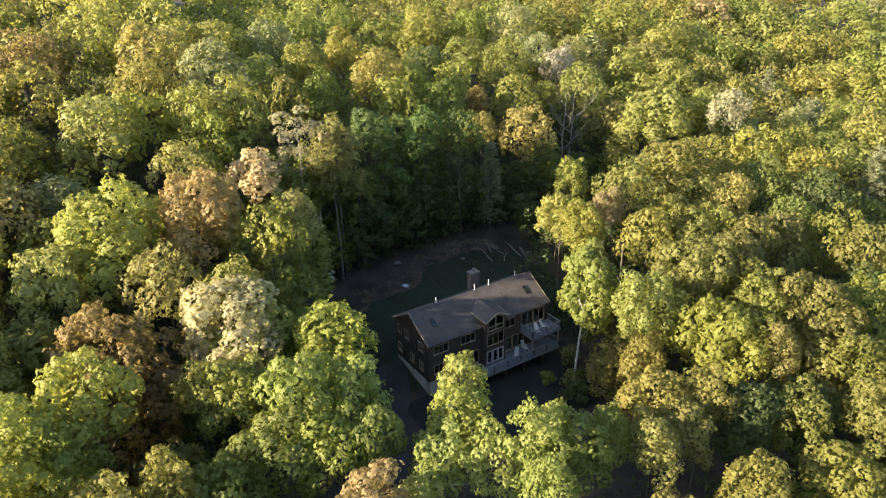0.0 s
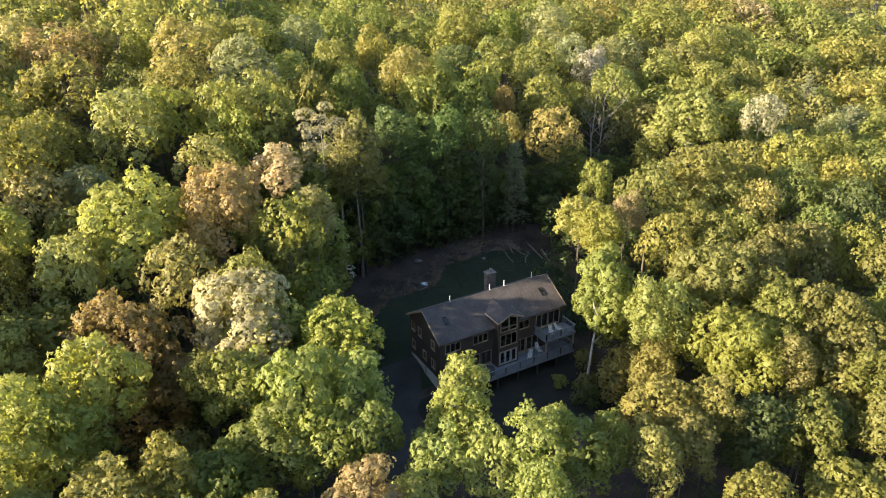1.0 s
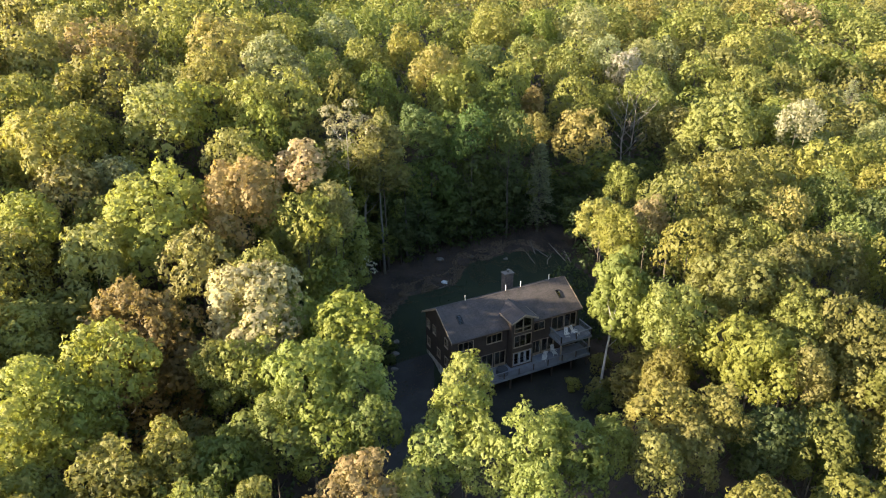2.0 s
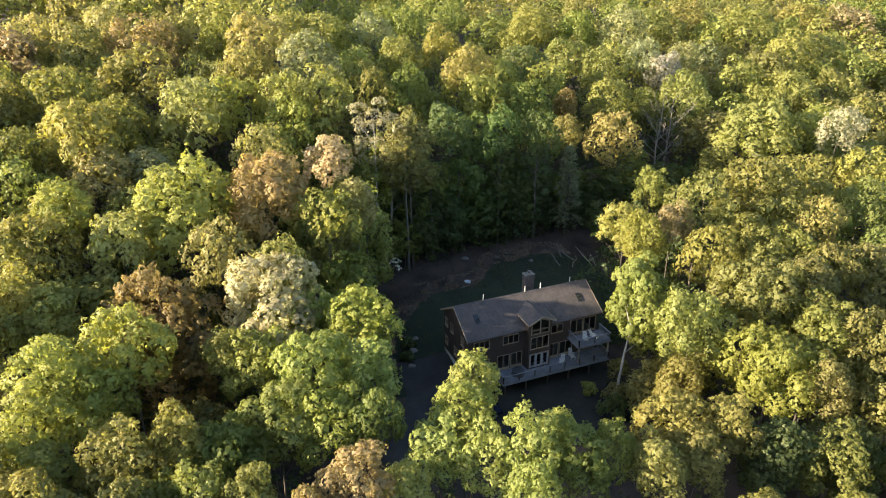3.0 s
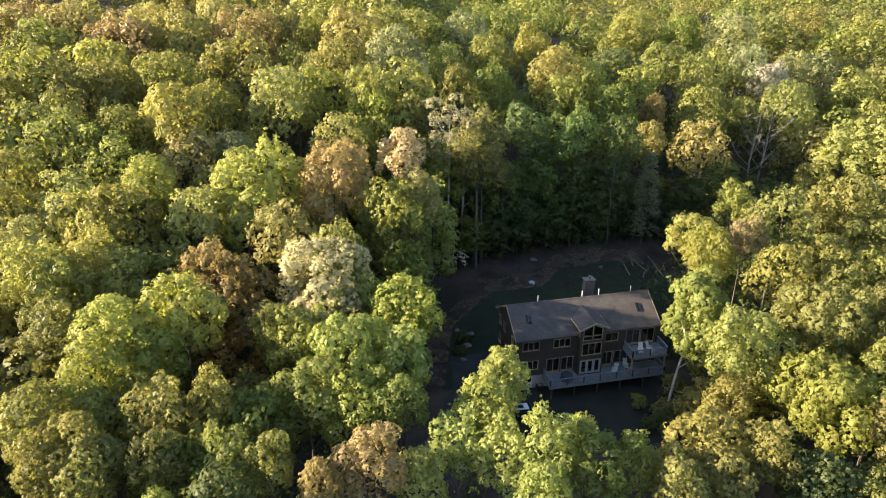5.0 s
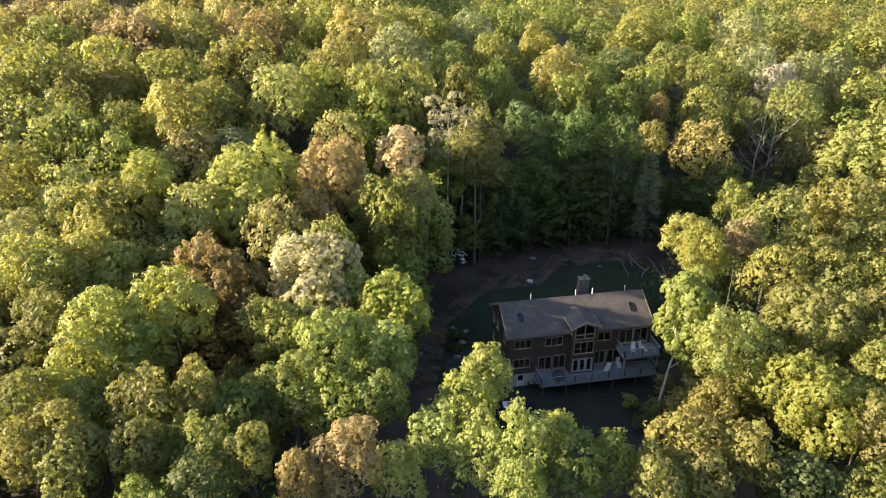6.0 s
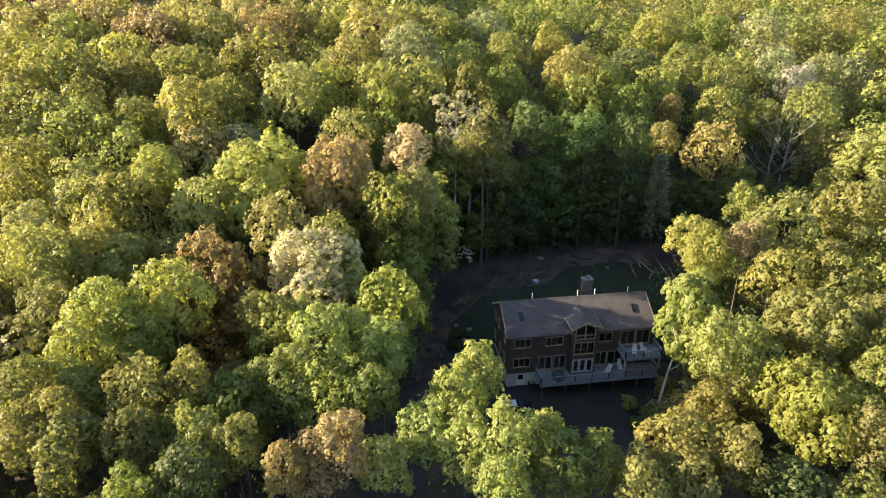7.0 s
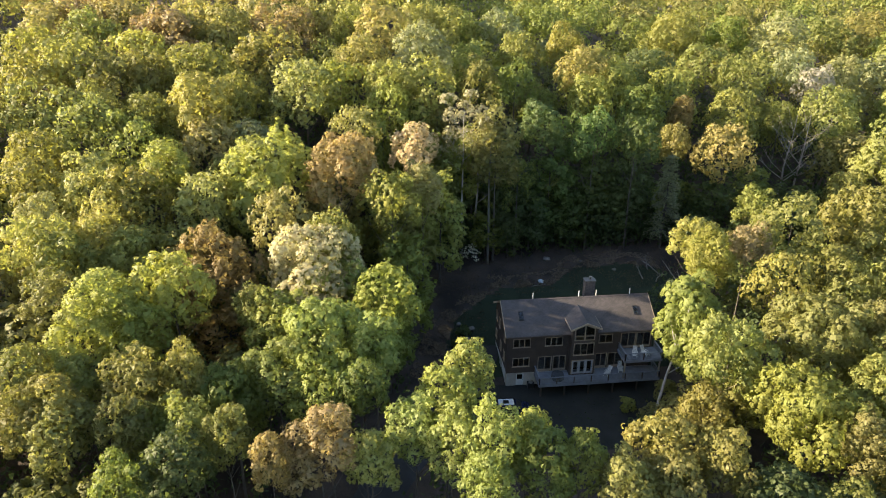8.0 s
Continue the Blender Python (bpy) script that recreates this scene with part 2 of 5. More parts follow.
# ---- house ----
def wall_sheet(name, a0, a1, z0, z1, front, back, holes, mat, parent, axis="x", top=None):
    """A wall with openings that go through it. axis: the way it runs; front and back: its two faces; top(a): its height along it."""
    cut_a = sorted({a0, a1, *[v for h in holes for v in h[:2]]} | ({(a0 + a1) / 2} if top else set()))
    cut_z = sorted({z0, z1, *[v for h in holes for v in h[2:]]})
    put = (lambda a, d, z: (a, d, z)) if axis == "x" else (lambda a, d, z: (d, a, z))
    bm = bmesh.new()
    full = {}
    for i, (p, q) in enumerate(zip(cut_a, cut_a[1:])):
        for j, (u, v) in enumerate(zip(cut_z, cut_z[1:])):
            m, k = (p + q) / 2, (u + v) / 2
            full[i, j] = not any(h[0] < m < h[1] and h[2] < k < h[3] for h in holes)
    nj = len(cut_z) - 1

    def height(i, j):
        return top(cut_a[i]) if top and j == nj else cut_z[j]

    def quad(*c):
        bm.faces.new([bm.verts.new(put(*p)) for p in c])

    for (i, j), ok in full.items():
        if not ok:
            continue
        p, q = cut_a[i], cut_a[i + 1]
        pu, qu, pv, qv = height(i, j), height(i + 1, j), height(i, j + 1), height(i + 1, j + 1)
        quad((p, front, pu), (q, front, qu), (q, front, qv), (p, front, pv))
        quad((p, back, pv), (q, back, qv), (q, back, qu), (p, back, pu))
        if not full.get((i - 1, j)):
            quad((p, front, pu), (p, front, pv), (p, back, pv), (p, back, pu))
        if not full.get((i + 1, j)):
            quad((q, front, qv), (q, front, qu), (q, back, qu), (q, back, qv))
        if not full.get((i, j - 1)):
            quad((p, front, pu), (p, back, pu), (q, back, qu), (q, front, qu))
        if not full.get((i, j + 1)):
            quad((p, front, pv), (q, front, qv), (q, back, qv), (p, back, pv))
    bmesh.ops.remove_doubles(bm, verts=bm.verts[:], dist=0.0005)
    bmesh.ops.recalc_face_normals(bm, faces=bm.faces[:])
    return part(name, bm, mat, parent)


def window_unit(parent, a0, a1, z0, z1, face, panes, axis="x", out=-1, name="window", mat=None, rail=True, door=False):
    """A window in its opening: casing, sill, sash bars and one pane of glass a light."""
    mat = mat or M_TRIM
    w, d = 0.06, 0.05

    def slab(a, b, u, v, e0, e1):
        e0, e1 = sorted((face + out * e0, face + out * e1))
        return (a, b, e0, e1, u, v) if axis == "x" else (e0, e1, a, b, u, v)

    frame_bm = boxes(slab(a0 - w, a0 + 0.02, z0 - w, z1 + w, -0.06, d), slab(a1 - 0.02, a1 + w, z0 - w, z1 + w, -0.06, d),
                     slab(a0 + 0.02, a1 - 0.02, z1 - 0.02, z1 + w, -0.06, d), slab(a0 + 0.02, a1 - 0.02, z0 - w, z0 + 0.02, -0.06, d))
    win = part(name, frame_bm, mat, parent)
    step = (a1 - a0) / panes
    for i in range(panes):
        a, b = a0 + step * i, a0 + step * (i + 1)
        if i:
            part("mullion", boxes(slab(a - 0.034, a + 0.034, z0 + 0.02, z1 - 0.02, -0.055, 0.035)), mat, win)
        part("pane", boxes(slab(a + 0.03, b - 0.03, z0 + 0.02, z1 - 0.02, -0.045, -0.035)), M_GLASS, win)
        if door:
            part("bottom_rail", boxes(slab(a + 0.05, b - 0.05, z0 + 0.02, z0 + 0.22, -0.05, 0.0)), mat, win)
    if rail:
        part("sill", boxes(slab(a0 - 0.1, a1 + 0.1, z0 - w - 0.035, z0 - w, -0.05, 0.09)), mat, win)
    return win


X0, X1, Y0, Y1 = 0.3, 18.3, 0.44, 8.2
BASE_TOP, EAVE, RIDGE_Y, RIDGE = 1.9, 7.2, 4.3, 9.76
SLOPE = (RIDGE - EAVE) / RIDGE_Y


def roof_z(y):
    return EAVE + SLOPE * (y if y < RIDGE_Y else 2 * RIDGE_Y - y)


def build_house():
    house = thing("house", "two-storey brown wooden house with grey shingle roof and raised deck", "house")
    th = 0.22
    up, low = (5.62, 6.72), (2.85, 4.02)
    doors = (2.02, 4.02)
    front = [(1.05, 3.05, *up), (4.95, 7.0, *up), (1.05, 3.05, *low), (11.6, 13.2, *up), (14.35, 16.1, 4.72, 6.76), (16.3, 18.0, 4.72, 6.76),
             (4.2, 5.78, *doors), (6.08, 7.55, *doors), (11.35, 12.7, *doors), (12.95, 14.7, *doors)]
    bay0, bay1, bayy = 7.85, 10.95, -0.62
    wall_sheet("front_wall", X0, X1, BASE_TOP, roof_z(Y0) - 0.04, Y0, Y0 + th, front + [(bay0 + 0.1, bay1 - 0.1, 2.0, 7.0)], M_SIDING, house)
    for a, b, u, v in front[:2] + front[2:4]:
        window_unit(house, a, b, u, v, Y0, 3 if b - a > 1.8 else 2)
    for a, b, u, v in front[4:]:
        window_unit(house, a, b, u, v, Y0, 2, name="patio_door", rail=False, door=True)
    left = [(5.1, 5.95, 5.55, 6.7), (6.9, 7.75, 5.55, 6.7), (1.7, 2.6, 5.55, 6.7), (6.9, 7.75, 2.85, 4.0), (1.7, 2.6, 2.85, 4.0), (3.9, 4.8, 2.85, 4.0)]
    for x, back, hs, name in ((X0, X0 + th, left, "west_wall"), (X1, X1 - th, [(5.0, 6.4, *up), (2.0, 3.4, *low)], "east_wall")):
        wall_sheet(name, Y0 + th, Y1 - th, BASE_TOP, 7.0, x, back, hs, M_SIDING, house, axis="y")
        g = prism([(Y0 + th, 7.0), (Y1 - th, 7.0), (Y1 - th, roof_z(Y1 - th) - 0.06), (RIDGE_Y, RIDGE - 0.06), (Y0 + th, roof_z(Y0 + th) - 0.06)], min(x, back), max(x, back), "x")
        part("gable", g, M_SIDING, house)
        for a, b, u, v in hs:
            window_unit(house, a, b, u, v, x, 2, axis="y", out=-1 if x == X0 else 1)
    back_holes = [(2.0, 3.6, *up), (6.0, 7.6, *up), (15.0, 16.6, *up), (3.0, 4.8, *low)]
    wall_sheet("rear_wall", X0, X1, BASE_TOP, roof_z(Y1) - 0.04, Y1, Y1 - th, back_holes, M_SIDING, house)
    for a, b, u, v in back_holes:
        window_unit(house, a, b, u, v, Y1, 2, out=1)
    # basement
    base_door = (1.55, 2.5, 0.0, 1.72)
    wall_sheet("front_foundation", X0 + 0.03, X1 - 0.03, -1.0, BASE_TOP, Y0 + 0.03, Y0 + 0.35, [base_door], M_CONCRETE, house)
    garage = [(1.4, 4.0, 0.02, 1.72), (4.7, 7.3, 0.02, 1.72)]
    wall_sheet("west_foundation", Y0 + 0.35, Y1 - 0.03, -1.0, BASE_TOP, X0 + 0.03, X0 + 0.35, garage, M_CONCRETE, house, axis="y")
    part("rear_foundation", boxes((X0 + 0.35, X1 - 0.03, Y1 - 0.35, Y1 - 0.03, -1.0, BASE_TOP)), M_CONCRETE, house)
    part("east_foundation", boxes((X1 - 0.35, X1 - 0.03, Y0 + 0.35, Y1 - 0.35, -1.0, BASE_TOP)), M_CONCRETE, house)
    for a, b, u, v in garage:
        g = part("garage_door", boxes((X0 + 0.12, X0 + 0.2, a, b, u, v)), M_WHITE, house, "white panelled garage door")
        for k in range(4):
            for c in range(4):
                wa, wz = (b - a) / 4, (v - u) / 4
                part("panel", boxes((X0 + 0.095, X0 + 0.12, a + c * wa + 0.08, a + (c + 1) * wa - 0.08, u + k * wz + 0.06, u + (k + 1) * wz - 0.06), bevel=0.01), M_WHITE, g)
        part("door_casing", boxes((X0 - 0.01, X0 + 0.12, a - 0.1, a, u, v + 0.1), (X0 - 0.01, X0 + 0.12, b, b + 0.1, u, v + 0.1), (X0 - 0.01, X0 + 0.12, a, b, v, v + 0.1)), M_WHITE, house)
    d = part("basement_door", boxes((base_door[0], base_door[1], Y0 + 0.1, Y0 + 0.15, 0.0, 0.85), (base_door[0], base_door[0] + 0.14, Y0 + 0.1, Y0 + 0.15, 0.85, 1.72),
                                    (base_door[1] - 0.14, base_door[1], Y0 + 0.1, Y0 + 0.15, 0.85, 1.72), (base_door[0] + 0.14, base_door[1] - 0.14, Y0 + 0.1, Y0 + 0.15, 1.6, 1.72)), M_WHITE, house, "white half-glazed basement door")
    part("pane", boxes((base_door[0] + 0.14, base_door[1] - 0.14, Y0 + 0.12, Y0 + 0.13, 0.85, 1.6)), M_GLASS, d)
    part("door_handle", boxes((base_door[1] - 0.12, base_door[1] - 0.04, Y0 + 0.05, Y0 + 0.1, 0.78, 0.82), bevel=0.008), M_BLACK, d)
    # storeys inside
    for z in (1.9, 4.6):
        part("storey_floor", boxes((X0 + th, X1 - th, Y0 + th, Y1 - th, z - 0.2, z)), M_ROOM, house)
    part("attic_floor", boxes((X0 + th, X1 - th, Y0 + th, Y1 - th, 6.9, 7.0)), M_ROOM, house)
    for x in (4.0, 9.0, 14.0):
        for z in (1.9, 4.6):
            part("inner_wall", boxes((x, x + 0.12, Y0 + th + 1.5, Y1 - th, z, z + 2.3)), M_ROOM, house)
    # corner boards
    for x in (X0 - 0.02, X1 - 0.1):
        part("corner_board", boxes((x, x + 0.12, Y0 - 0.02, Y0 + 0.1, BASE_TOP, EAVE + 0.1)), M_SIDING, house)
    # bay with the big windows
    zb = 8.1
    bay_front = [(8.1, 10.7, 2.02, 3.92), (8.2, 10.6, 4.75, 6.32)]
    wall_sheet("bay_front_wall", bay0, bay1, BASE_TOP - 0.05, 6.56, bayy, bayy + 0.2, bay_front, M_SIDING, house)
    for x0, x1 in ((bay0, bay0 + 0.2), (bay1 - 0.2, bay1)):
        part("bay_side_wall", boxes((x0, x1, bayy + 0.2, Y0, BASE_TOP - 0.05, zb), (x0, x1, Y0, 2.2, roof_z(Y0) - 0.6, zb)), M_SIDING, house)
    window_unit(house, 8.2, 10.6, 4.75, 6.32, bayy, 3)
    fr = part("french_door", boxes((8.04, 8.12, bayy - 0.05, bayy + 0.1, 1.98, 4.0), (10.68, 10.76, bayy - 0.05, bayy + 0.1, 1.98, 4.0), (8.12, 10.68, bayy - 0.05, bayy + 0.1, 3.9, 4.0)), M_TRIM, house, "pale grey three-leaf french door")
    for k in range(3):
        a = 8.12 + k * 0.8533
        b = a + 0.8533
        leaf = part("door_leaf", boxes((a + 0.005, a + 0.17, bayy, bayy + 0.06, 2.0, 3.9), (b - 0.17, b - 0.005, bayy, bayy + 0.06, 2.0, 3.9), (a + 0.17, b - 0.17, bayy, bayy + 0.06, 2.0, 2.26), (a + 0.17, b - 0.17, bayy, bayy + 0.06, 3.76, 3.9)), M_DOOR, fr)
        part("pane", boxes((a + 0.17, b - 0.17, bayy + 0.025, bayy + 0.035, 2.26, 3.76)), M_GLASS, leaf)
        part("door_handle", boxes((b - 0.12, b - 0.08, bayy - 0.04, bayy, 2.85, 3.05), bevel=0.008), M_BLACK, leaf)
    # gable of the bay: stepped windows under the rafters
    mid, rise = (bay0 + bay1) / 2, 0.46
    apex = 9.25
    under = lambda x: apex - 0.28 - rise * abs(x - mid)
    t = 0.09
    part("bay_gable_frame", boxes((bay0, bay0 + 0.3, bayy, bayy + 0.2, 6.56, under(bay0)), (bay1 - 0.3, bay1, bayy, bayy + 0.2, 6.56, under(bay1)), (bay0 + 0.3, bay1 - 0.3, bayy, bayy + 0.2, 6.56, 6.75)), M_SIDING, house)
    gw = part("gable_window", boxes((bay0 + 0.3, bay1 - 0.3, bayy - 0.05, bayy + 0.1, 6.75, 6.84), (bay0 + 0.3, bay1 - 0.3, bayy - 0.05, bayy + 0.1, 7.3, 7.4), (mid - 0.06, mid + 0.06, bayy - 0.05, bayy + 0.1, 6.84, under(mid) - 0.12),
                                    (bay0 + 0.3, bay0 + 0.4, bayy - 0.05, bayy + 0.1, 6.84, under(bay0 + 0.3)), (bay1 - 0.4, bay1 - 0.3, bayy - 0.05, bayy + 0.1, 6.84, under(bay1 - 0.3))), M_TRIM, house)
    for s in (-1, 1):
        e = mid + s * (mid - bay0 - 0.3)
        part("pane", boxes((min(mid, e) + 0.08, max(mid, e) - 0.08, bayy + 0.02, bayy + 0.03, 6.84, 7.3)), M_GLASS, gw)
        part("pane", prism([(mid + s * 0.06, 7.4), (e - s * 0.1, 7.4), (e - s * 0.1, under(e) - 0.1), (mid + s * 0.06, under(mid) - 0.12)], bayy + 0.02, bayy + 0.03), M_GLASS, gw)
        part("raking_bar", prism([(mid, under(mid) - 0.02), (mid, under(mid) - 0.14), (e, under(e) - 0.14), (e, under(e) - 0.02)], bayy - 0.05, bayy + 0.1), M_TRIM, gw)
    # roofs
    ov = -0.02
    ft = 0.2
    part("front_roof", prism([(ov, roof_z(ov)), (RIDGE_Y, RIDGE), (RIDGE_Y, RIDGE + ft), (ov, roof_z(ov) + ft)], 0.0, 18.6, "x"), M_ROOF, house)
    part("rear_roof", prism([(RIDGE_Y, RIDGE), (2 * RIDGE_Y, EAVE), (2 * RIDGE_Y, EAVE + ft), (RIDGE_Y, RIDGE + ft)], 0.0, 18.6, "x"), M_ROOF, house)
    part("ridge_cap", prism([(RIDGE_Y - 0.18, RIDGE + ft - 0.07), (RIDGE_Y, RIDGE + ft + 0.05), (RIDGE_Y + 0.18, RIDGE + ft - 0.07)], 0.0, 18.6, "x"), M_ROOF, house)
    part("gutter", boxes((0.0, 18.6, ov - 0.12, ov - 0.005, EAVE + 0.02, EAVE + 0.16), bevel=0.02), M_SIDING, house)
    for x0, x1 in ((-0.06, -0.004), (18.604, 18.66)):
        for s in (0, 1):
            ya, yb = (ov, RIDGE_Y) if s == 0 else (RIDGE_Y, 2 * RIDGE_Y)
            part("rake_board", prism([(ya, roof_z(ya) - 0.06), (yb, roof_z(yb) - 0.06), (yb, roof_z(yb) + ft + 0.02), (ya, roof_z(ya) + ft + 0.02)], x0, x1, "x"), M_TRIM, house)
    # roof of the bay, running back into the main roof
    bf = bayy - 0.45
    hw = (bay1 - bay0) / 2 + 0.3
    for s in (-1, 1):
        bm = bmesh.new()
        lo = apex - rise * hw
        for dz in (0, 0.16):
            y_apex, y_lo = (apex + dz - ft - EAVE) / SLOPE + 0.4, (lo + dz - ft - EAVE) / SLOPE + 0.4
            for x, y, z in ((mid, bf, apex), (mid + s * hw, bf, lo), (mid + s * hw, y_lo, lo), (mid, y_apex, apex)):
                bm.verts.new((x, y, z + dz))
        bm.verts.ensure_lookup_table()
        v = bm.verts
        for f in ((0, 1, 2, 3), (4, 5, 6, 7), (0, 1, 5, 4), (1, 2, 6, 5), (2, 3, 7, 6), (3, 0, 4, 7)):
            bm.faces.new([v[i] for i in f])
        bmesh.ops.recalc_face_normals(bm, faces=bm.faces[:])
        part("bay_roof", bm, M_ROOF, house)
        part("bay_rake_board", prism([(mid, apex - 0.06), (mid + s * hw, lo - 0.06), (mid + s * hw, lo + 0.18), (mid, apex + 0.18)], bf - 0.05, bf - 0.004), M_TRIM, house)
        part("bay_eave_board", boxes((min(mid + s * hw, mid + s * (hw + 0.05)) + s * 0.003, max(mid + s * hw, mid + s * (hw + 0.05)) + s * 0.003, bf, (lo - ft - EAVE) / SLOPE + 0.3, lo - 0.05, lo + 0.15)), M_TRIM, house)
    # skylights
    for x in (2.2, 16.45):
        tilt = Matrix.Translation((x, 2.35, roof_z(2.35) + ft)) @ Matrix.Rotation(math.atan(SLOPE), 4, "X")
        bm = bmesh.new()
        for r in ((-0.29, -0.21, -0.6, 0.6, -0.05, 0.09), (0.21, 0.29, -0.6, 0.6, -0.05, 0.09), (-0.21, 0.21, -0.6, -0.52, -0.05, 0.09), (-0.21, 0.21, 0.52, 0.6, -0.05, 0.09)):
            box(bm, *r, tilt)
        sk = part("skylight", bm, M_BLACK, house)
        bm = bmesh.new()
        box(bm, -0.21, 0.21, -0.52, 0.52, 0.05, 0.07, tilt)
        part("pane", bm, M_GLASS, sk)
        # black sheet under the glass in place of the dark opening
        bm = bmesh.new()
        box(bm, -0.21, 0.21, -0.52, 0.52, 0.01, 0.03, tilt)
        part("dark_backing", bm, M_BLACK, sk)
    # vent pipes by the ridge
    for x in (4.1, 9.9, 12.1, 16.4):
        bm = bmesh.new()
        tube(bm, [(x, RIDGE_Y + 0.3, RIDGE), (x, RIDGE_Y + 0.3, RIDGE + 0.85)], [0.06, 0.06], 8)
        part("vent_pipe", bm, M_WHITE, house)
    # chimney
    cx, cy = 12.45, 8.45
    ch = part("chimney", boxes((cx - 0.66, cx + 0.66, cy - 0.45, cy + 0.45, 1.5, 9.95), bevel=0.02), M_BRICK, house, "brown masonry chimney on the rear wall")
    part("chimney_cap", boxes((cx - 0.74, cx + 0.74, cy - 0.54, cy + 0.54, 9.95, 10.07), bevel=0.02), M_STONE, ch)
    bm = bmesh.new()
    tube(bm, [(cx + 0.1, cy, 10.1), (cx + 0.1, cy, 10.42)], [0.13, 0.13], 12)
    tube(bm, [(cx + 0.1, cy, 10.42), (cx + 0.1, cy, 10.48)], [0.24, 0.2], 12)
    part("flue", bm, M_STONE, ch)
    # decks belong to the house
    deck = part("deck", boxes((3.85, 18.6, -2.2, Y0 - 0.01, 1.74, 1.80)), M_BLACK, house, "weathered grey wooden deck")
    n = 26
    for k in range(n):
        y = -2.2 + (Y0 + 2.17) * k / n
        part("plank", boxes((3.8, 18.65, y, y + 0.094, 1.80, 1.85)), M_DECK, deck)
    part("rim_board", boxes((3.8, 18.65, -2.25, -2.204, 1.5, 1.84), (3.752, 3.798, -2.25, Y0, 1.5, 1.84), (18.652, 18.7, -2.25, Y0, 1.5, 1.84)), M_DECK, deck)
    for x in (4.1, 7.0, 10.0, 13.0, 16.0, 18.4):
        part("post", boxes((x - 0.09, x + 0.09, -2.1, -1.92, -0.6, 1.74)), M_SIDING, deck)
    rail(deck, [(3.82, Y0 - 0.05), (3.82, -2.18), (18.6, -2.18), (18.6, Y0 - 0.05)], 1.85)
    bal = part("balcony", boxes((14.1, 18.6, -2.2, Y0 - 0.01, 4.4, 4.52)), M_DECK, house, "weathered grey upper balcony")
    for k in range(26):
        y = -2.2 + (Y0 + 2.17) * k / 26
        part("plank", boxes((14.05, 18.65, y, y + 0.094, 4.52, 4.57)), M_DECK, bal)
    part("rim_board", boxes((14.05, 18.65, -2.25, -2.204, 4.25, 4.56), (14.002, 14.048, -2.25, Y0, 4.25, 4.56), (18.652, 18.7, -2.25, Y0, 4.25, 4.56)), M_DECK, bal)
    for x in (14.2, 18.5):
        part("post", boxes((x - 0.08, x + 0.08, -2.12, -1.96, 1.85, 4.4)), M_TRIM, bal)
    rail(bal, [(14.1, Y0 - 0.05), (14.1, -2.18), (18.6, -2.18), (18.6, Y0 - 0.05)], 4.57)
    return house


def rail(parent, corners, z):
    """Posts, rails and close-set balusters along a line of corners."""
    for (ax, ay), (bx, by) in zip(corners, corners[1:]):
        length = math.hypot(bx - ax, by - ay)
        m = Matrix.Translation((ax, ay, z)) @ Matrix.Rotation(math.atan2(by - ay, bx - ax), 4, "Z")
        bm = bmesh.new()
        box(bm, 0, length, -0.07, 0.07, 0.92, 0.97, m)
        box(bm, 0, length, -0.03, 0.03, 0.1, 0.16, m)
        part("handrail", bm, M_DECK, parent)
        n = max(1, round(length / 2.2))
        for k in range(n + 1):
            bm = bmesh.new()
            box(bm, length * k / n - 0.06, length * k / n + 0.06, -0.06, 0.06, 0.0, 0.915, m)
            part("rail_post", bm, M_SIDING, parent)
        bar = bpy.data.meshes.new("baluster")
        bm = bmesh.new()
        box(bm, -0.018, 0.018, -0.018, 0.018, 0.16, 0.92)
        bm.to_mesh(bar)
        bm.free()
        bar.materials.append(M_DECK)
        for k in range(int(length / 0.15)):
            b = new("baluster", bar)
            b.parent = parent
            b.matrix_basis = m @ Matrix.Translation((0.1 + k * 0.15, 0, 0))


build_house()


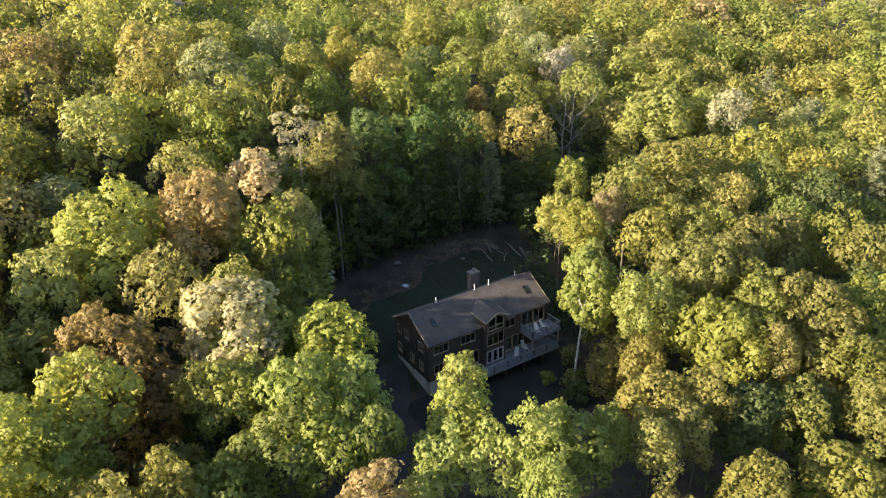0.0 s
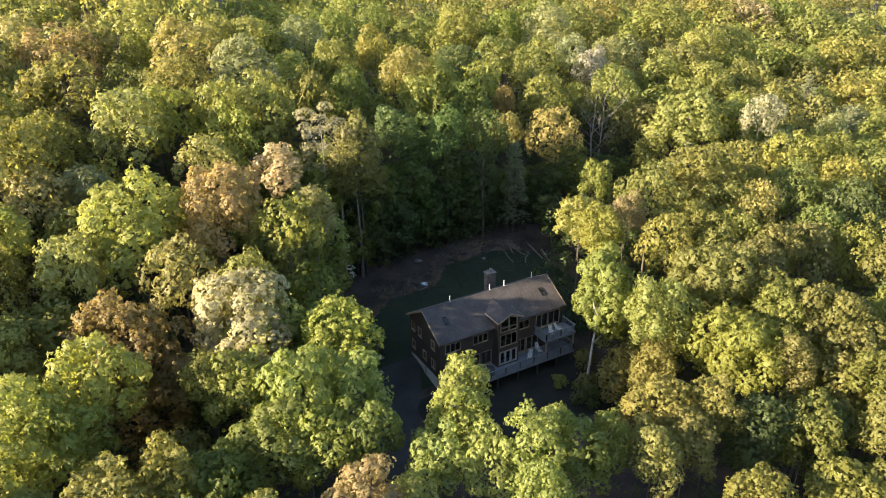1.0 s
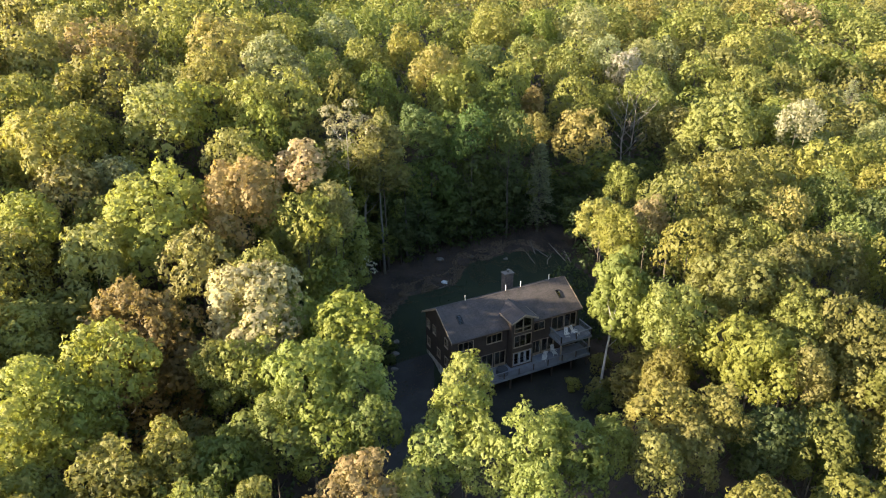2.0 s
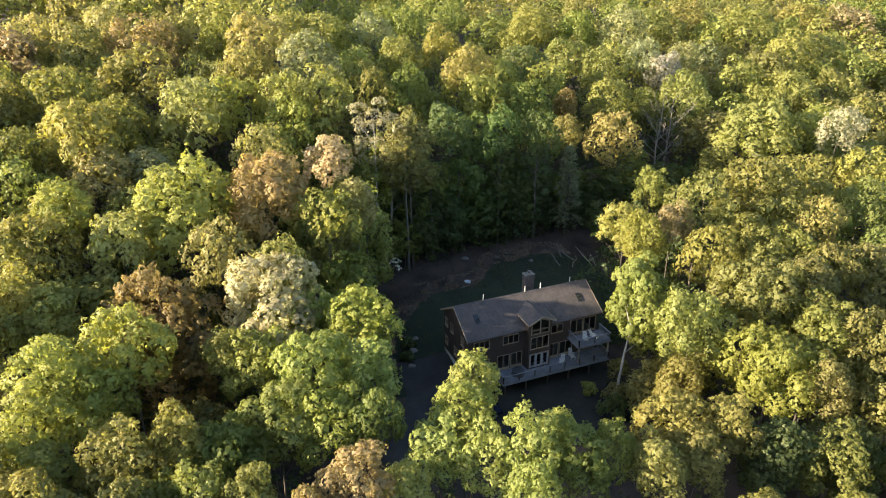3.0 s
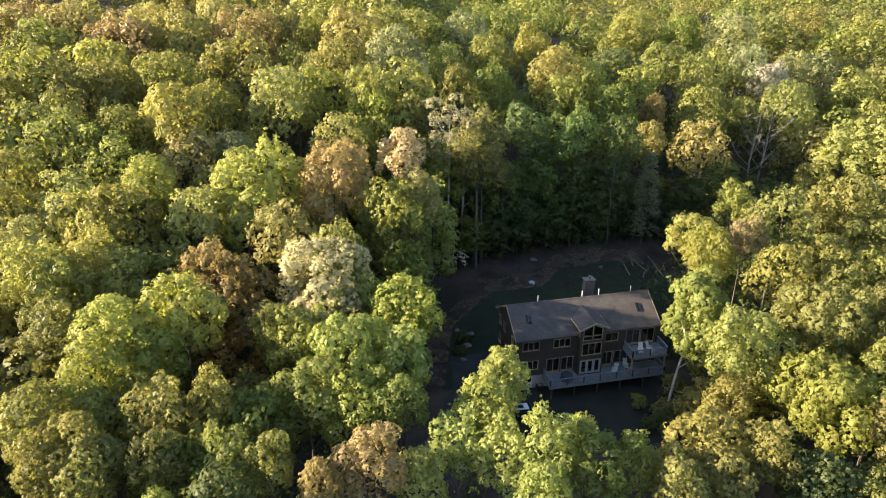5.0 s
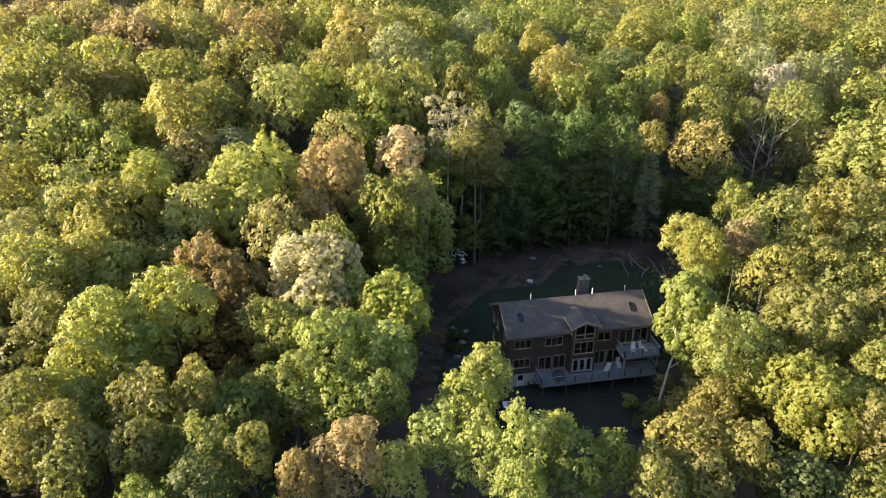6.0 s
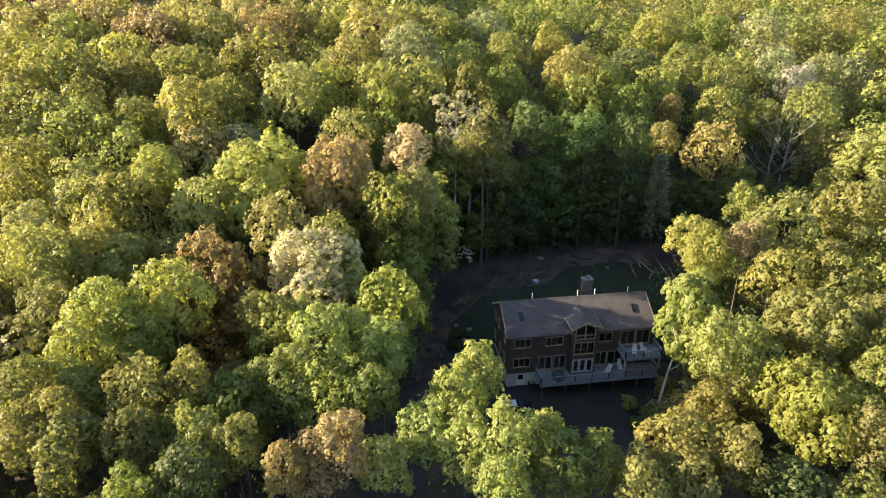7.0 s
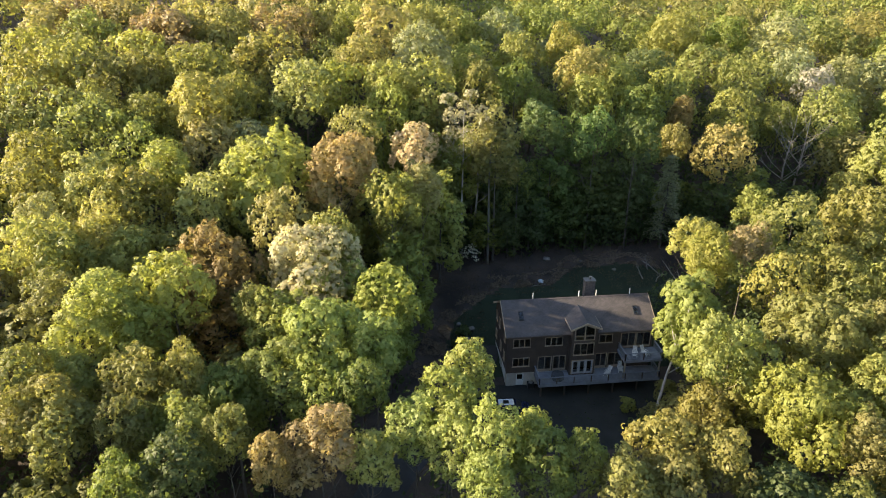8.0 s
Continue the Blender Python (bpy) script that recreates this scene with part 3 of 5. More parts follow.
# ---- trees ----
def crown_mesh(name, seed, radius, height, low, lobes, floret, leaves, size, mat, sparse=1.0, spiky=0.0, ruffle=0.3, down=1.6, reach=(0.52, 0.70), lobe=(0.28, 0.42), dome=0.45, core=200, shell=9, body=4):
    """A crown of rounded boughs, each covered with florets of small leaves. radius and height in metres, low: where the crown begins (share of height), floret: its radius in metres."""
    r = np.random.default_rng(seed)
    half = height * (1 - low) / 2
    cz = height - half
    # boughs on a lumpy egg
    k = (np.arange(lobes) + 0.5) / lobes
    c = 1 - down * k
    a = k * lobes * 2.399963 + r.uniform(-0.5, 0.5, lobes)
    s = np.clip(1 - c * c, 0, 1) ** dome
    d = np.stack([s * np.cos(a), s * np.sin(a), c], 1)
    bough = d * r.uniform(*reach, lobes)[:, None] * np.array([radius, radius, half * 1.06])
    bent = 1 + 0.20 * np.sin(2 * a + r.uniform(0, 6.3)) + 0.13 * np.sin(3 * a + r.uniform(0, 6.3))
    bough[:, :2] *= bent[:, None]
    bough[:, 2] += half * (0.16 * np.sin(a + r.uniform(0, 6.3)) * s + r.uniform(-0.08, 0.08, lobes))
    bough_r = radius * r.uniform(*lobe, lobes)
    cc, cd, inner, inner_d, inner_s = [], [], [], [], []
    for i in range(lobes):
        m = max(6, int(3.4 * (bough_r[i] / floret) ** 2))
        q = (np.arange(m) + r.uniform(0.2, 0.8)) / m
        w = q * m * 2.399963
        e = np.stack([np.sqrt(1 - (1 - 2 * q) ** 2) * np.cos(w), np.sqrt(1 - (1 - 2 * q) ** 2) * np.sin(w), 1 - 2 * q], 1)
        e += r.normal(size=e.shape) * 0.18
        e /= np.linalg.norm(e, axis=1, keepdims=True)
        e = e[e @ (d[i] * 0.7 + np.array([0, 0, 0.5])) > -0.28]
        p = bough[i] + e * bough_r[i] * r.uniform(0.90, 1.10, (len(e), 1))
        # none inside a neighbouring bough
        gap = np.linalg.norm(p[:, None, :] - bough[None], axis=2) / bough_r[None]
        gap[:, i] = 9
        ok = gap.min(axis=1) > 0.86
        cc.append(p[ok])
        cd.append(e[ok])
        # the leaves deeper in the bough
        q = r.normal(size=(shell, 3)) + d[i] * 0.8 + np.array([0, 0, 0.5])
        q /= np.linalg.norm(q, axis=1, keepdims=True)
        inner.append(bough[i] + q * bough_r[i] * r.uniform(0.68, 0.88, (shell, 1)))
        inner_d.append(q)
        inner_s.append(np.full((shell, 1), bough_r[i] * 0.62))
    cc, cd = np.concatenate(cc), np.concatenate(cd)
    keep = r.uniform(size=len(cc)) < sparse
    cc, cd = cc[keep], cd[keep]
    cc[:, 2] += spiky * r.uniform(0, 1, len(cc)) ** 3
    cr = floret * r.uniform(0.7, 1.35, len(cc))
    # sprays that stand out of the bough
    out = (r.uniform(size=len(cc)) < 0.08)[:, None] * r.uniform(0.5, 1.6, (len(cc), 1)) * floret
    cc += cd * out + np.array([0, 0, 0.35]) * out
    # leaves over each floret
    ld = r.normal(size=(len(cc), leaves, 3)) + cd[:, None, :] * 0.75 + np.array([0, 0, 0.35])
    ld /= np.linalg.norm(ld, axis=2, keepdims=True)
    reach = r.uniform(0.75, 1.12, (len(cc), leaves, 1))
    reach[:, :body] = r.uniform(0.62, 0.78, (len(cc), body, 1))
    lp = (cc[:, None, :] + ld * (cr[:, None, None] * reach)).reshape(-1, 3)
    ln = (ld + cd[:, None, :] * 0.45 + r.normal(size=ld.shape) * ruffle).reshape(-1, 3)
    puff = (ld * 0.6 + cd[:, None, :] * 0.75 + r.normal(size=ld.shape) * 0.12).reshape(-1, 3)
    sz = size * r.uniform(0.65, 1.35, (len(cc), leaves, 1))
    sz[:, :body] = cr[:, None, None] * r.uniform(0.95, 1.3, (len(cc), body, 1))
    sz = sz.reshape(-1, 1)
    # shaded leaves inside the crown
    cd = r.normal(size=(core, 3))
    cd /= np.linalg.norm(cd, axis=1, keepdims=True)
    lp = np.concatenate([lp, *inner, cd * np.array([radius, radius, half]) * r.uniform(0.3, 0.62, (core, 1))])
    ln = np.concatenate([ln, *inner_d, cd + r.normal(size=cd.shape) * 0.3])
    puff = np.concatenate([puff, *inner_d, cd])
    puff /= np.linalg.norm(puff, axis=1, keepdims=True)
    sz = np.concatenate([sz, *inner_s, r.uniform(0.7, 1.2, (core, 1)) * radius * 0.12])
    ln /= np.linalg.norm(ln, axis=1, keepdims=True)
    u = np.cross(ln, r.normal(size=ln.shape))
    u /= np.linalg.norm(u, axis=1, keepdims=True) + 1e-9
    w = np.cross(ln, u)
    blade = np.stack([lp - u * sz * 0.42 + w * sz * 0.4, lp - u * sz * 0.42 - w * sz * 0.4, lp + u * sz * 0.62], 1)
    v = blade.reshape(-1, 3) + np.array([0, 0, cz])
    return mesh_from(name, v, mat, np.repeat(puff, 3, 0)), bough + np.array([0, 0, cz])


def mesh_from(name, v, mat, normals=None):
    f = len(v) // 3
    me = bpy.data.meshes.new(name)
    me.vertices.add(len(v))
    me.vertices.foreach_set("co", v.astype(np.float32).ravel())
    me.loops.add(len(v))
    me.loops.foreach_set("vertex_index", np.arange(len(v), dtype=np.int32))
    me.polygons.add(f)
    me.polygons.foreach_set("loop_start", np.arange(0, len(v), 3, dtype=np.int32))
    me.update(calc_edges=True)
    if normals is not None:
        me.normals_split_custom_set_from_vertices(normals.tolist())
    if mat:
        me.materials.append(mat)
    return me


def trunk_mesh(name, seed, height, boughs, girth, bark, lean=(0, 0), limbs=9, twigs=0, sides=7):
    r = random.Random(seed)
    bm = bmesh.new()
    top = height * 0.86
    pts = [Vector((lean[0] * (k / 6) * height + r.uniform(-0.15, 0.15) * (k > 0), lean[1] * (k / 6) * height + r.uniform(-0.15, 0.15) * (k > 0), -0.6 + (top + 0.6) * k / 6)) for k in range(7)]
    tube(bm, pts, [girth * (1.25 if k == 0 else 1 - 0.145 * k) for k in range(7)], sides)
    for b in r.sample(list(boughs), min(limbs, len(boughs))):
        b = Vector(b)
        z = max(height * 0.22, b.z - b.xy.length * r.uniform(0.5, 0.9) - 0.8)
        u = min(0.98, (z + 0.6) / (top + 0.6)) * 6
        i = min(5, int(u))
        start = pts[i].lerp(pts[i + 1], u - i)
        mid = start.lerp(b, 0.5) + Vector((r.uniform(-0.3, 0.3), r.uniform(-0.3, 0.3), -0.35))
        g = girth * (1 - 0.145 * u) * 0.5
        tube(bm, [start, mid, b], [g, g * 0.7, g * 0.25], 5)
        for _ in range(twigs):
            s = mid.lerp(b, r.uniform(0.1, 0.9))
            e = s + Vector((r.uniform(-1, 1), r.uniform(-1, 1), r.uniform(0.2, 1.4))) * r.uniform(0.8, 1.9)
            tube(bm, [s, s.lerp(e, 0.5) + Vector((r.uniform(-0.2, 0.2), r.uniform(-0.2, 0.2), 0)), e], [g * 0.35, g * 0.22, g * 0.08], 4)
    me = bpy.data.meshes.new(name)
    for f in bm.faces:
        f.smooth = True
    bm.to_mesh(me)
    bm.free()
    me.materials.append(bark)
    return me


def tree_kit(name, seed, depth, lobes, floret, leaves, size, limbs=9, **shape):
    """A pattern tree, 20 m high, with a crown 10 m wide and of that depth: its crown, its trunk, the depth and the size of its leaves."""
    crown, boughs = crown_mesh(name + "_crown", seed, 5.0, depth, 0.0, lobes, floret, leaves, size, M_LEAF, **shape)
    boughs = [(b[0], b[1], 10.5 + b[2] * 9 / depth) for b in boughs]
    trunk = trunk_mesh(name + "_trunk", seed, 20.0, boughs, 0.27, M_BARK, (0, 0), limbs)
    return crown, trunk, depth, size


ROUND, OPEN = dict(reach=(0.60, 0.84), down=1.5), dict(reach=(0.55, 0.96), down=1.6)
NEAR = [tree_kit("near", 11 + i, 10, 42 + i % 4 * 3, 0.29, 16, 0.17, 12, spiky=0.7 * (i % 2), lobe=(0.16, 0.28), **(ROUND, OPEN)[i // 2 % 2]) for i in range(6)]
MIDDLE = [tree_kit("middle", 31 + i, 10, 34 + i % 3 * 2, 0.34, 10, 0.20, 8, ruffle=0.15, spiky=0.5 * (i % 2), lobe=(0.18, 0.30), **(ROUND, OPEN)[i // 2 % 2]) for i in range(6)]
MID = [tree_kit("mid", 41 + i, 10, 26 + i % 3 * 2, 0.36, 6, 0.23, 6, ruffle=0.12, core=80, shell=7, body=3, spiky=0.5 * (i % 2), lobe=(0.20, 0.34), **(ROUND, OPEN)[i // 2 % 2]) for i in range(6)]
TALL = [tree_kit("tall", 51 + i, 14.5, 38 + i % 3 * 4, 0.38, 10, 0.23, 8, ruffle=0.18, spiky=0.6 * (i % 2), lobe=(0.20, 0.34), **(ROUND, OPEN)[i // 2 % 2]) for i in range(6)]
YOUNG = [tree_kit("young", 81 + i, 14, 17, 0.70, 7, 0.38, 4, core=40, shell=6) for i in range(3)]
EDGE = [tree_kit("edge", 61 + i, 22, 44, 0.46, 8, 0.28, 6, down=1.8, lobe=(0.18, 0.34), reach=(0.5, 0.92), shell=12) for i in range(4)]


def kit_for(i, radius, away):
    """The pattern whose leaves suit the tree's size and distance."""
    if radius < 3.3:
        return TALL[i % len(TALL)]
    for kits in (MID, MIDDLE):
        if kits[0][3] * radius / away < 0.0115:
            return kits[i % len(kits)]
    return NEAR[i % len(NEAR)]


THIN = []
for i in range(3):
    crown, boughs = crown_mesh("thin_crown", 71 + i, 5.0, 20.0, 0.0, 26, 0.34, 14, 0.24, M_LEAF, 0.95, reach=(0.35, 0.95), lobe=(0.16, 0.30), core=8, shell=0, body=0)
    stem = trunk_mesh("thin_trunk", 71 + i, 40.0, boughs + np.array([0, 0, 20.0]), 0.30, M_PALE_BARK if i == 0 else M_GREY_BARK, (0, 0), 16, 7)
    for me in (crown, stem):
        me.transform(Matrix.Diagonal((1, 1, 0.5, 1)))
    THIN.append((crown, stem, 10, 0.26))
placed = []


def crown_depth(radius):
    return 4.2 + 1.25 * radius


def plant(kit, x, y, top, radius, colour, group, depth=None, name="broadleaf_tree"):
    """A tree of a pattern at a place, to a height of its top."""
    z = ground_height(x, y)
    h = max(5.0, top - z)
    root = thing(name, WORDS[colour], "tree", (x, y, z), random.uniform(0, 360), group)
    trunk = new("trunk", kit[1])
    trunk.parent = root
    trunk.scale = (radius / 5, radius / 5, h / 20)
    crown = new("crown", kit[0])
    crown.parent = root
    depth = depth or min(h * 0.92, crown_depth(radius))
    crown.location = (0, 0, h - depth)
    crown.scale = (radius / 5, radius / 5, depth / kit[2])
    c = COLOURS[colour]
    v = random.uniform(0.9, 1.12)
    crown.color = (c[0] * v * random.uniform(0.94, 1.06), c[1] * v, c[2] * v * random.uniform(0.85, 1.15), 1)
    placed.append((x, y, radius, top))
    return root


# the trees that stand out, stand by stand: x, y, top, radius, leaf colour
HILL_NEAR = [(9.9, 48.7, 30.0, 3.7, "green"), (-49.7, 48.8, 33.0, 3.7, "olive"), (-42.4, 49.4, 34.3, 4.8, "lime"), (3.7, 49.5, 30.7, 3.6, "olive"), (-61.5, 50.8, 35.4, 5.6, "lime"),
             (-15.8, 53.7, 33.7, 4.3, "gold"), (-5.2, 54.7, 35.5, 5.0, "pale"), (2.4, 56.2, 32.1, 4.0, "green"), (-53.5, 57.4, 35.3, 4.8, "spring"), (-31.3, 57.9, 34.4, 5.5, "gold"),
             (-70.8, 58.5, 35.9, 4.8, "lime"), (-63.5, 65.3, 36.9, 5.0, "lime"), (-12.2, 66.5, 37.3, 5.0, "straw")]
HILL_FAR = [(-51.1, 66.7, 37.2, 5.1, "tan"), (-70.5, 68.8, 38.5, 5.6, "straw"), (-53.0, 69.6, 36.9, 4.7, "tan"), (-30.5, 69.6, 37.5, 4.8, "tan"), (-40.8, 70.4, 37.7, 5.2, "straw"),
            (-18.2, 71.7, 36.6, 3.3, "lime"), (-60.4, 74.3, 39.0, 4.7, "straw"), (-47.9, 74.5, 38.5, 4.3, "straw"), (1.4, 75.3, 36.7, 4.8, "fresh"), (-26.0, 75.4, 37.8, 3.9, "olive"),
            (-4.6, 75.6, 36.7, 4.5, "lime"), (-67.9, 76.8, 39.9, 4.9, "tan"), (-35.4, 78.9, 39.0, 4.1, "straw"), (-59.8, 79.7, 38.3, 4.9, "lime")]
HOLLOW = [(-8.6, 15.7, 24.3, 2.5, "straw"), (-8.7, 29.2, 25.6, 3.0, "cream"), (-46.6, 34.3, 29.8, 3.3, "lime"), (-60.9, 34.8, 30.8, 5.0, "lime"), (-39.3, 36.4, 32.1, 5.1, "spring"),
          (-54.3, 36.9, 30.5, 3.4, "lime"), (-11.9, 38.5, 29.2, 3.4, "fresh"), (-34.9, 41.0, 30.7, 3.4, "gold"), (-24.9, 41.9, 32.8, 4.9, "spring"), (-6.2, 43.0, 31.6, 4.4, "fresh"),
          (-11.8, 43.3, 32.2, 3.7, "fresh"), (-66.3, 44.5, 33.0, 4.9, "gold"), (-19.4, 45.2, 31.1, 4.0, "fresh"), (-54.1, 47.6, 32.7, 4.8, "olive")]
# some crowns here have a lighter leaf colour in place of more sunlight
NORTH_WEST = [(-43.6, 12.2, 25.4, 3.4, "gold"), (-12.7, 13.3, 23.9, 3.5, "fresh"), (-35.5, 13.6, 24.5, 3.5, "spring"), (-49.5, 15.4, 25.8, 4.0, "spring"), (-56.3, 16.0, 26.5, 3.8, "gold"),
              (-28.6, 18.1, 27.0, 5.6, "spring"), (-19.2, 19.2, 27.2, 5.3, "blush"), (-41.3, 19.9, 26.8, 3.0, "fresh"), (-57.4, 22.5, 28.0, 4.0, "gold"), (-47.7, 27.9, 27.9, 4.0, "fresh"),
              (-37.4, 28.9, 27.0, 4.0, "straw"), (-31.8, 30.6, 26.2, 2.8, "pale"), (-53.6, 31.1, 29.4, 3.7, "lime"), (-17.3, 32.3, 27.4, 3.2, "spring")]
WEST_NEAR = [(-34.6, -27.6, 17.0, 2.1, "green"), (-30.9, -26.3, 17.5, 2.8, "deep"), (-27.6, -23.6, 17.5, 1.9, "lime"), (-30.8, -22.3, 17.6, 2.0, "lime"), (-35.4, -22.0, 18.2, 2.0, "olive"),
             (-40.7, -21.8, 18.1, 2.6, "olive"), (-33.5, -21.2, 16.9, 2.1, "green"), (-44.0, -20.9, 18.7, 2.2, "gold"), (-42.0, -19.8, 19.0, 2.4, "olive"), (-35.8, -17.2, 19.3, 2.5, "gold"),
             (-28.3, -17.1, 17.3, 3.1, "green"), (-44.9, -17.0, 19.9, 2.4, "olive"), (-31.9, -17.0, 19.7, 1.9, "gold"), (-41.1, -16.0, 18.4, 2.0, "fresh"), (-41.6, -13.8, 21.5, 2.3, "fresh"),
             (-38.1, -10.5, 20.6, 2.6, "fresh")]
WEST_FAR = [(-24.5, -9.8, 20.4, 2.5, "fresh"), (-26.8, -8.4, 20.5, 1.9, "lime"), (-40.6, -8.4, 22.8, 2.6, "fresh"), (-46.2, -6.3, 21.5, 2.4, "olive"), (-35.2, -6.2, 23.2, 3.5, "fresh"),
            (-14.3, -6.0, 20.3, 2.9, "fresh"), (-21.6, -0.4, 22.6, 5.0, "cream"), (-47.6, 0.3, 23.0, 3.1, "lime"), (-32.2, 0.6, 21.8, 4.2, "rust"), (-49.2, 1.7, 23.7, 3.6, "spring"),
            (-42.2, 3.0, 21.6, 2.8, "fresh"), (-20.4, 3.7, 22.5, 3.1, "gold"), (-45.0, 4.6, 23.7, 2.7, "spring"), (-25.7, 7.5, 23.8, 3.1, "straw"), (-52.5, 7.6, 24.2, 2.1, "pale"),
            (-46.8, 11.6, 24.5, 3.3, "spring")]
HILL_EAST = [(28.5, 51.8, 29.2, 3.7, "fresh"), (22.7, 53.1, 31.9, 4.3, "straw"), (37.4, 59.7, 30.4, 4.7, "deep"), (57.4, 60.4, 28.7, 4.3, "lime"), (13.7, 64.3, 33.0, 3.9, "lime"),
             (23.6, 67.2, 33.5, 4.5, "gold"), (52.4, 68.7, 28.7, 5.0, "lime"), (12.9, 77.5, 35.2, 5.4, "pale"), (54.0, 87.5, 33.6, 6.0, "lime"), (45.5, 91.2, 31.3, 5.5, "green")]
SLOPE_NEAR = [(135.8, 38.8, 16.1, 6.7, "gold"), (151.2, 39.7, 16.9, 8.1, "lime"), (68.1, 39.7, 19.1, 5.0, "olive"), (171.4, 41.0, 17.3, 8.4, "lime"), (66.8, 45.4, 25.3, 5.1, "lime"),
              (96.1, 46.2, 22.0, 5.4, "lime"), (111.2, 50.2, 20.7, 5.3, "olive"), (60.4, 50.5, 21.9, 3.1, "lime"), (98.7, 51.0, 22.1, 6.0, "lime"), (89.8, 56.9, 23.6, 6.2, "lime"),
              (174.3, 57.2, 20.1, 8.4, "gold"), (160.3, 59.2, 20.1, 7.7, "gold"), (73.0, 60.1, 25.7, 3.9, "silver"), (145.2, 61.5, 20.0, 6.6, "green"), (104.1, 62.9, 23.9, 5.3, "olive"),
              (71.4, 66.2, 28.0, 3.9, "pale")]
SLOPE_FAR = [(113.3, 66.3, 26.5, 7.0, "lime"), (81.8, 66.3, 26.9, 4.1, "pale"), (143.0, 66.5, 21.1, 7.0, "lime"), (186.8, 74.9, 23.7, 9.0, "lime"), (137.4, 77.3, 23.8, 8.4, "lime"),
             (177.2, 80.7, 24.7, 8.9, "lime"), (75.2, 81.0, 32.6, 6.5, "pale"), (114.4, 81.4, 31.5, 7.1, "lime"), (65.4, 84.8, 32.9, 5.0, "green"), (107.1, 85.6, 27.9, 7.3, "lime"),
             (93.7, 91.4, 31.2, 5.6, "green"), (179.8, 93.7, 27.3, 8.4, "green"), (164.2, 95.0, 27.3, 8.0, "tan"), (107.4, 97.9, 31.3, 7.0, "olive"), (157.6, 104.2, 28.2, 7.9, "olive"),
             (145.5, 129.0, 28.3, 8.2, "olive")]
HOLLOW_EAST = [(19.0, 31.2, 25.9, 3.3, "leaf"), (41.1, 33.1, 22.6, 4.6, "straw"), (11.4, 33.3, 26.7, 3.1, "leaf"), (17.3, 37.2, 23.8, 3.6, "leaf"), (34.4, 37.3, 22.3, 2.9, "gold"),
               (38.2, 43.9, 24.9, 2.2, "rust"), (47.5, 44.0, 25.4, 4.2, "gold"), (30.5, 44.0, 26.7, 3.6, "green"), (22.4, 46.4, 28.5, 4.1, "lime")]
EAST_EDGE = [(86.4, 10.1, 16.8, 4.1, "lime"), (59.1, 10.1, 19.6, 4.4, "gold"), (117.1, 10.5, 13.8, 5.4, "lime"), (76.6, 11.1, 18.1, 4.3, "lime"), (120.9, 18.7, 14.8, 6.2, "green"),
             (99.6, 19.7, 16.4, 3.8, "pale"), (40.2, 20.0, 17.5, 2.4, "lime"), (79.4, 20.8, 22.7, 3.9, "silver"), (79.2, 27.1, 20.7, 5.2, "lime"), (147.1, 28.3, 14.7, 7.1, "lime"),
             (60.1, 28.5, 16.4, 2.7, "lime"), (70.0, 29.1, 22.8, 7.1, "lime"), (84.9, 29.4, 20.0, 4.4, "lime"), (25.3, 30.4, 25.3, 3.5, "deep")]
EAST = [(48.9, -11.7, 15.6, 4.3, "olive"), (42.2, -10.7, 17.3, 3.7, "olive"), (55.0, -9.0, 16.6, 3.5, "green"), (35.6, -7.9, 18.1, 3.3, "moss"), (41.0, -7.5, 17.9, 3.5, "lime"),
        (66.2, -6.6, 16.3, 4.2, "deep"), (29.5, -5.7, 19.0, 3.6, "gold"), (48.5, -3.3, 19.4, 3.4, "straw"), (37.9, -2.4, 18.6, 3.0, "moss"), (45.1, -1.3, 18.7, 4.0, "moss"),
        (23.8, 0.4, 20.0, 2.8, "lime"), (62.8, 1.0, 17.7, 3.8, "green"), (28.9, 1.4, 20.4, 2.5, "tan"), (76.1, 1.4, 16.8, 4.6, "gold"), (89.6, 2.0, 15.6, 4.8, "green"),
        (34.7, 2.7, 22.3, 4.5, "moss"), (24.9, 5.5, 19.2, 3.0, "spring"), (47.1, 6.2, 22.1, 5.5, "moss")]
FRONT_EAST_NEAR = [(14.9, -40.5, 14.2, 3.2, "moss"), (7.4, -37.3, 14.8, 2.4, "moss"), (25.2, -37.1, 14.3, 2.6, "olive"), (19.9, -33.1, 13.3, 2.6, "moss"), (30.9, -32.9, 14.7, 2.8, "moss"),
                   (15.8, -30.6, 13.6, 3.1, "deep"), (3.4, -30.1, 15.8, 2.4, "gold"), (7.7, -30.0, 15.0, 2.3, "olive"), (31.2, -28.9, 13.3, 3.9, "moss"), (12.3, -28.4, 15.8, 2.2, "olive"),
                   (41.8, -27.4, 15.3, 3.9, "lime")]
FRONT_EAST_FAR = [(25.7, -26.8, 15.4, 2.3, "olive"), (7.8, -26.3, 15.9, 3.2, "gold"), (35.1, -25.2, 16.3, 4.1, "moss"), (23.5, -22.2, 15.8, 4.6, "lime"), (30.4, -21.2, 16.2, 2.7, "lime"),
                  (56.0, -19.6, 15.4, 4.2, "moss"), (32.6, -19.1, 16.8, 3.0, "moss"), (15.7, -18.1, 12.6, 2.5, "olive"), (19.1, -15.0, 17.5, 3.8, "lime"), (56.5, -14.9, 15.8, 3.4, "gold"),
                  (28.4, -13.8, 18.7, 4.6, "moss"), (37.6, -12.5, 17.2, 3.0, "olive")]
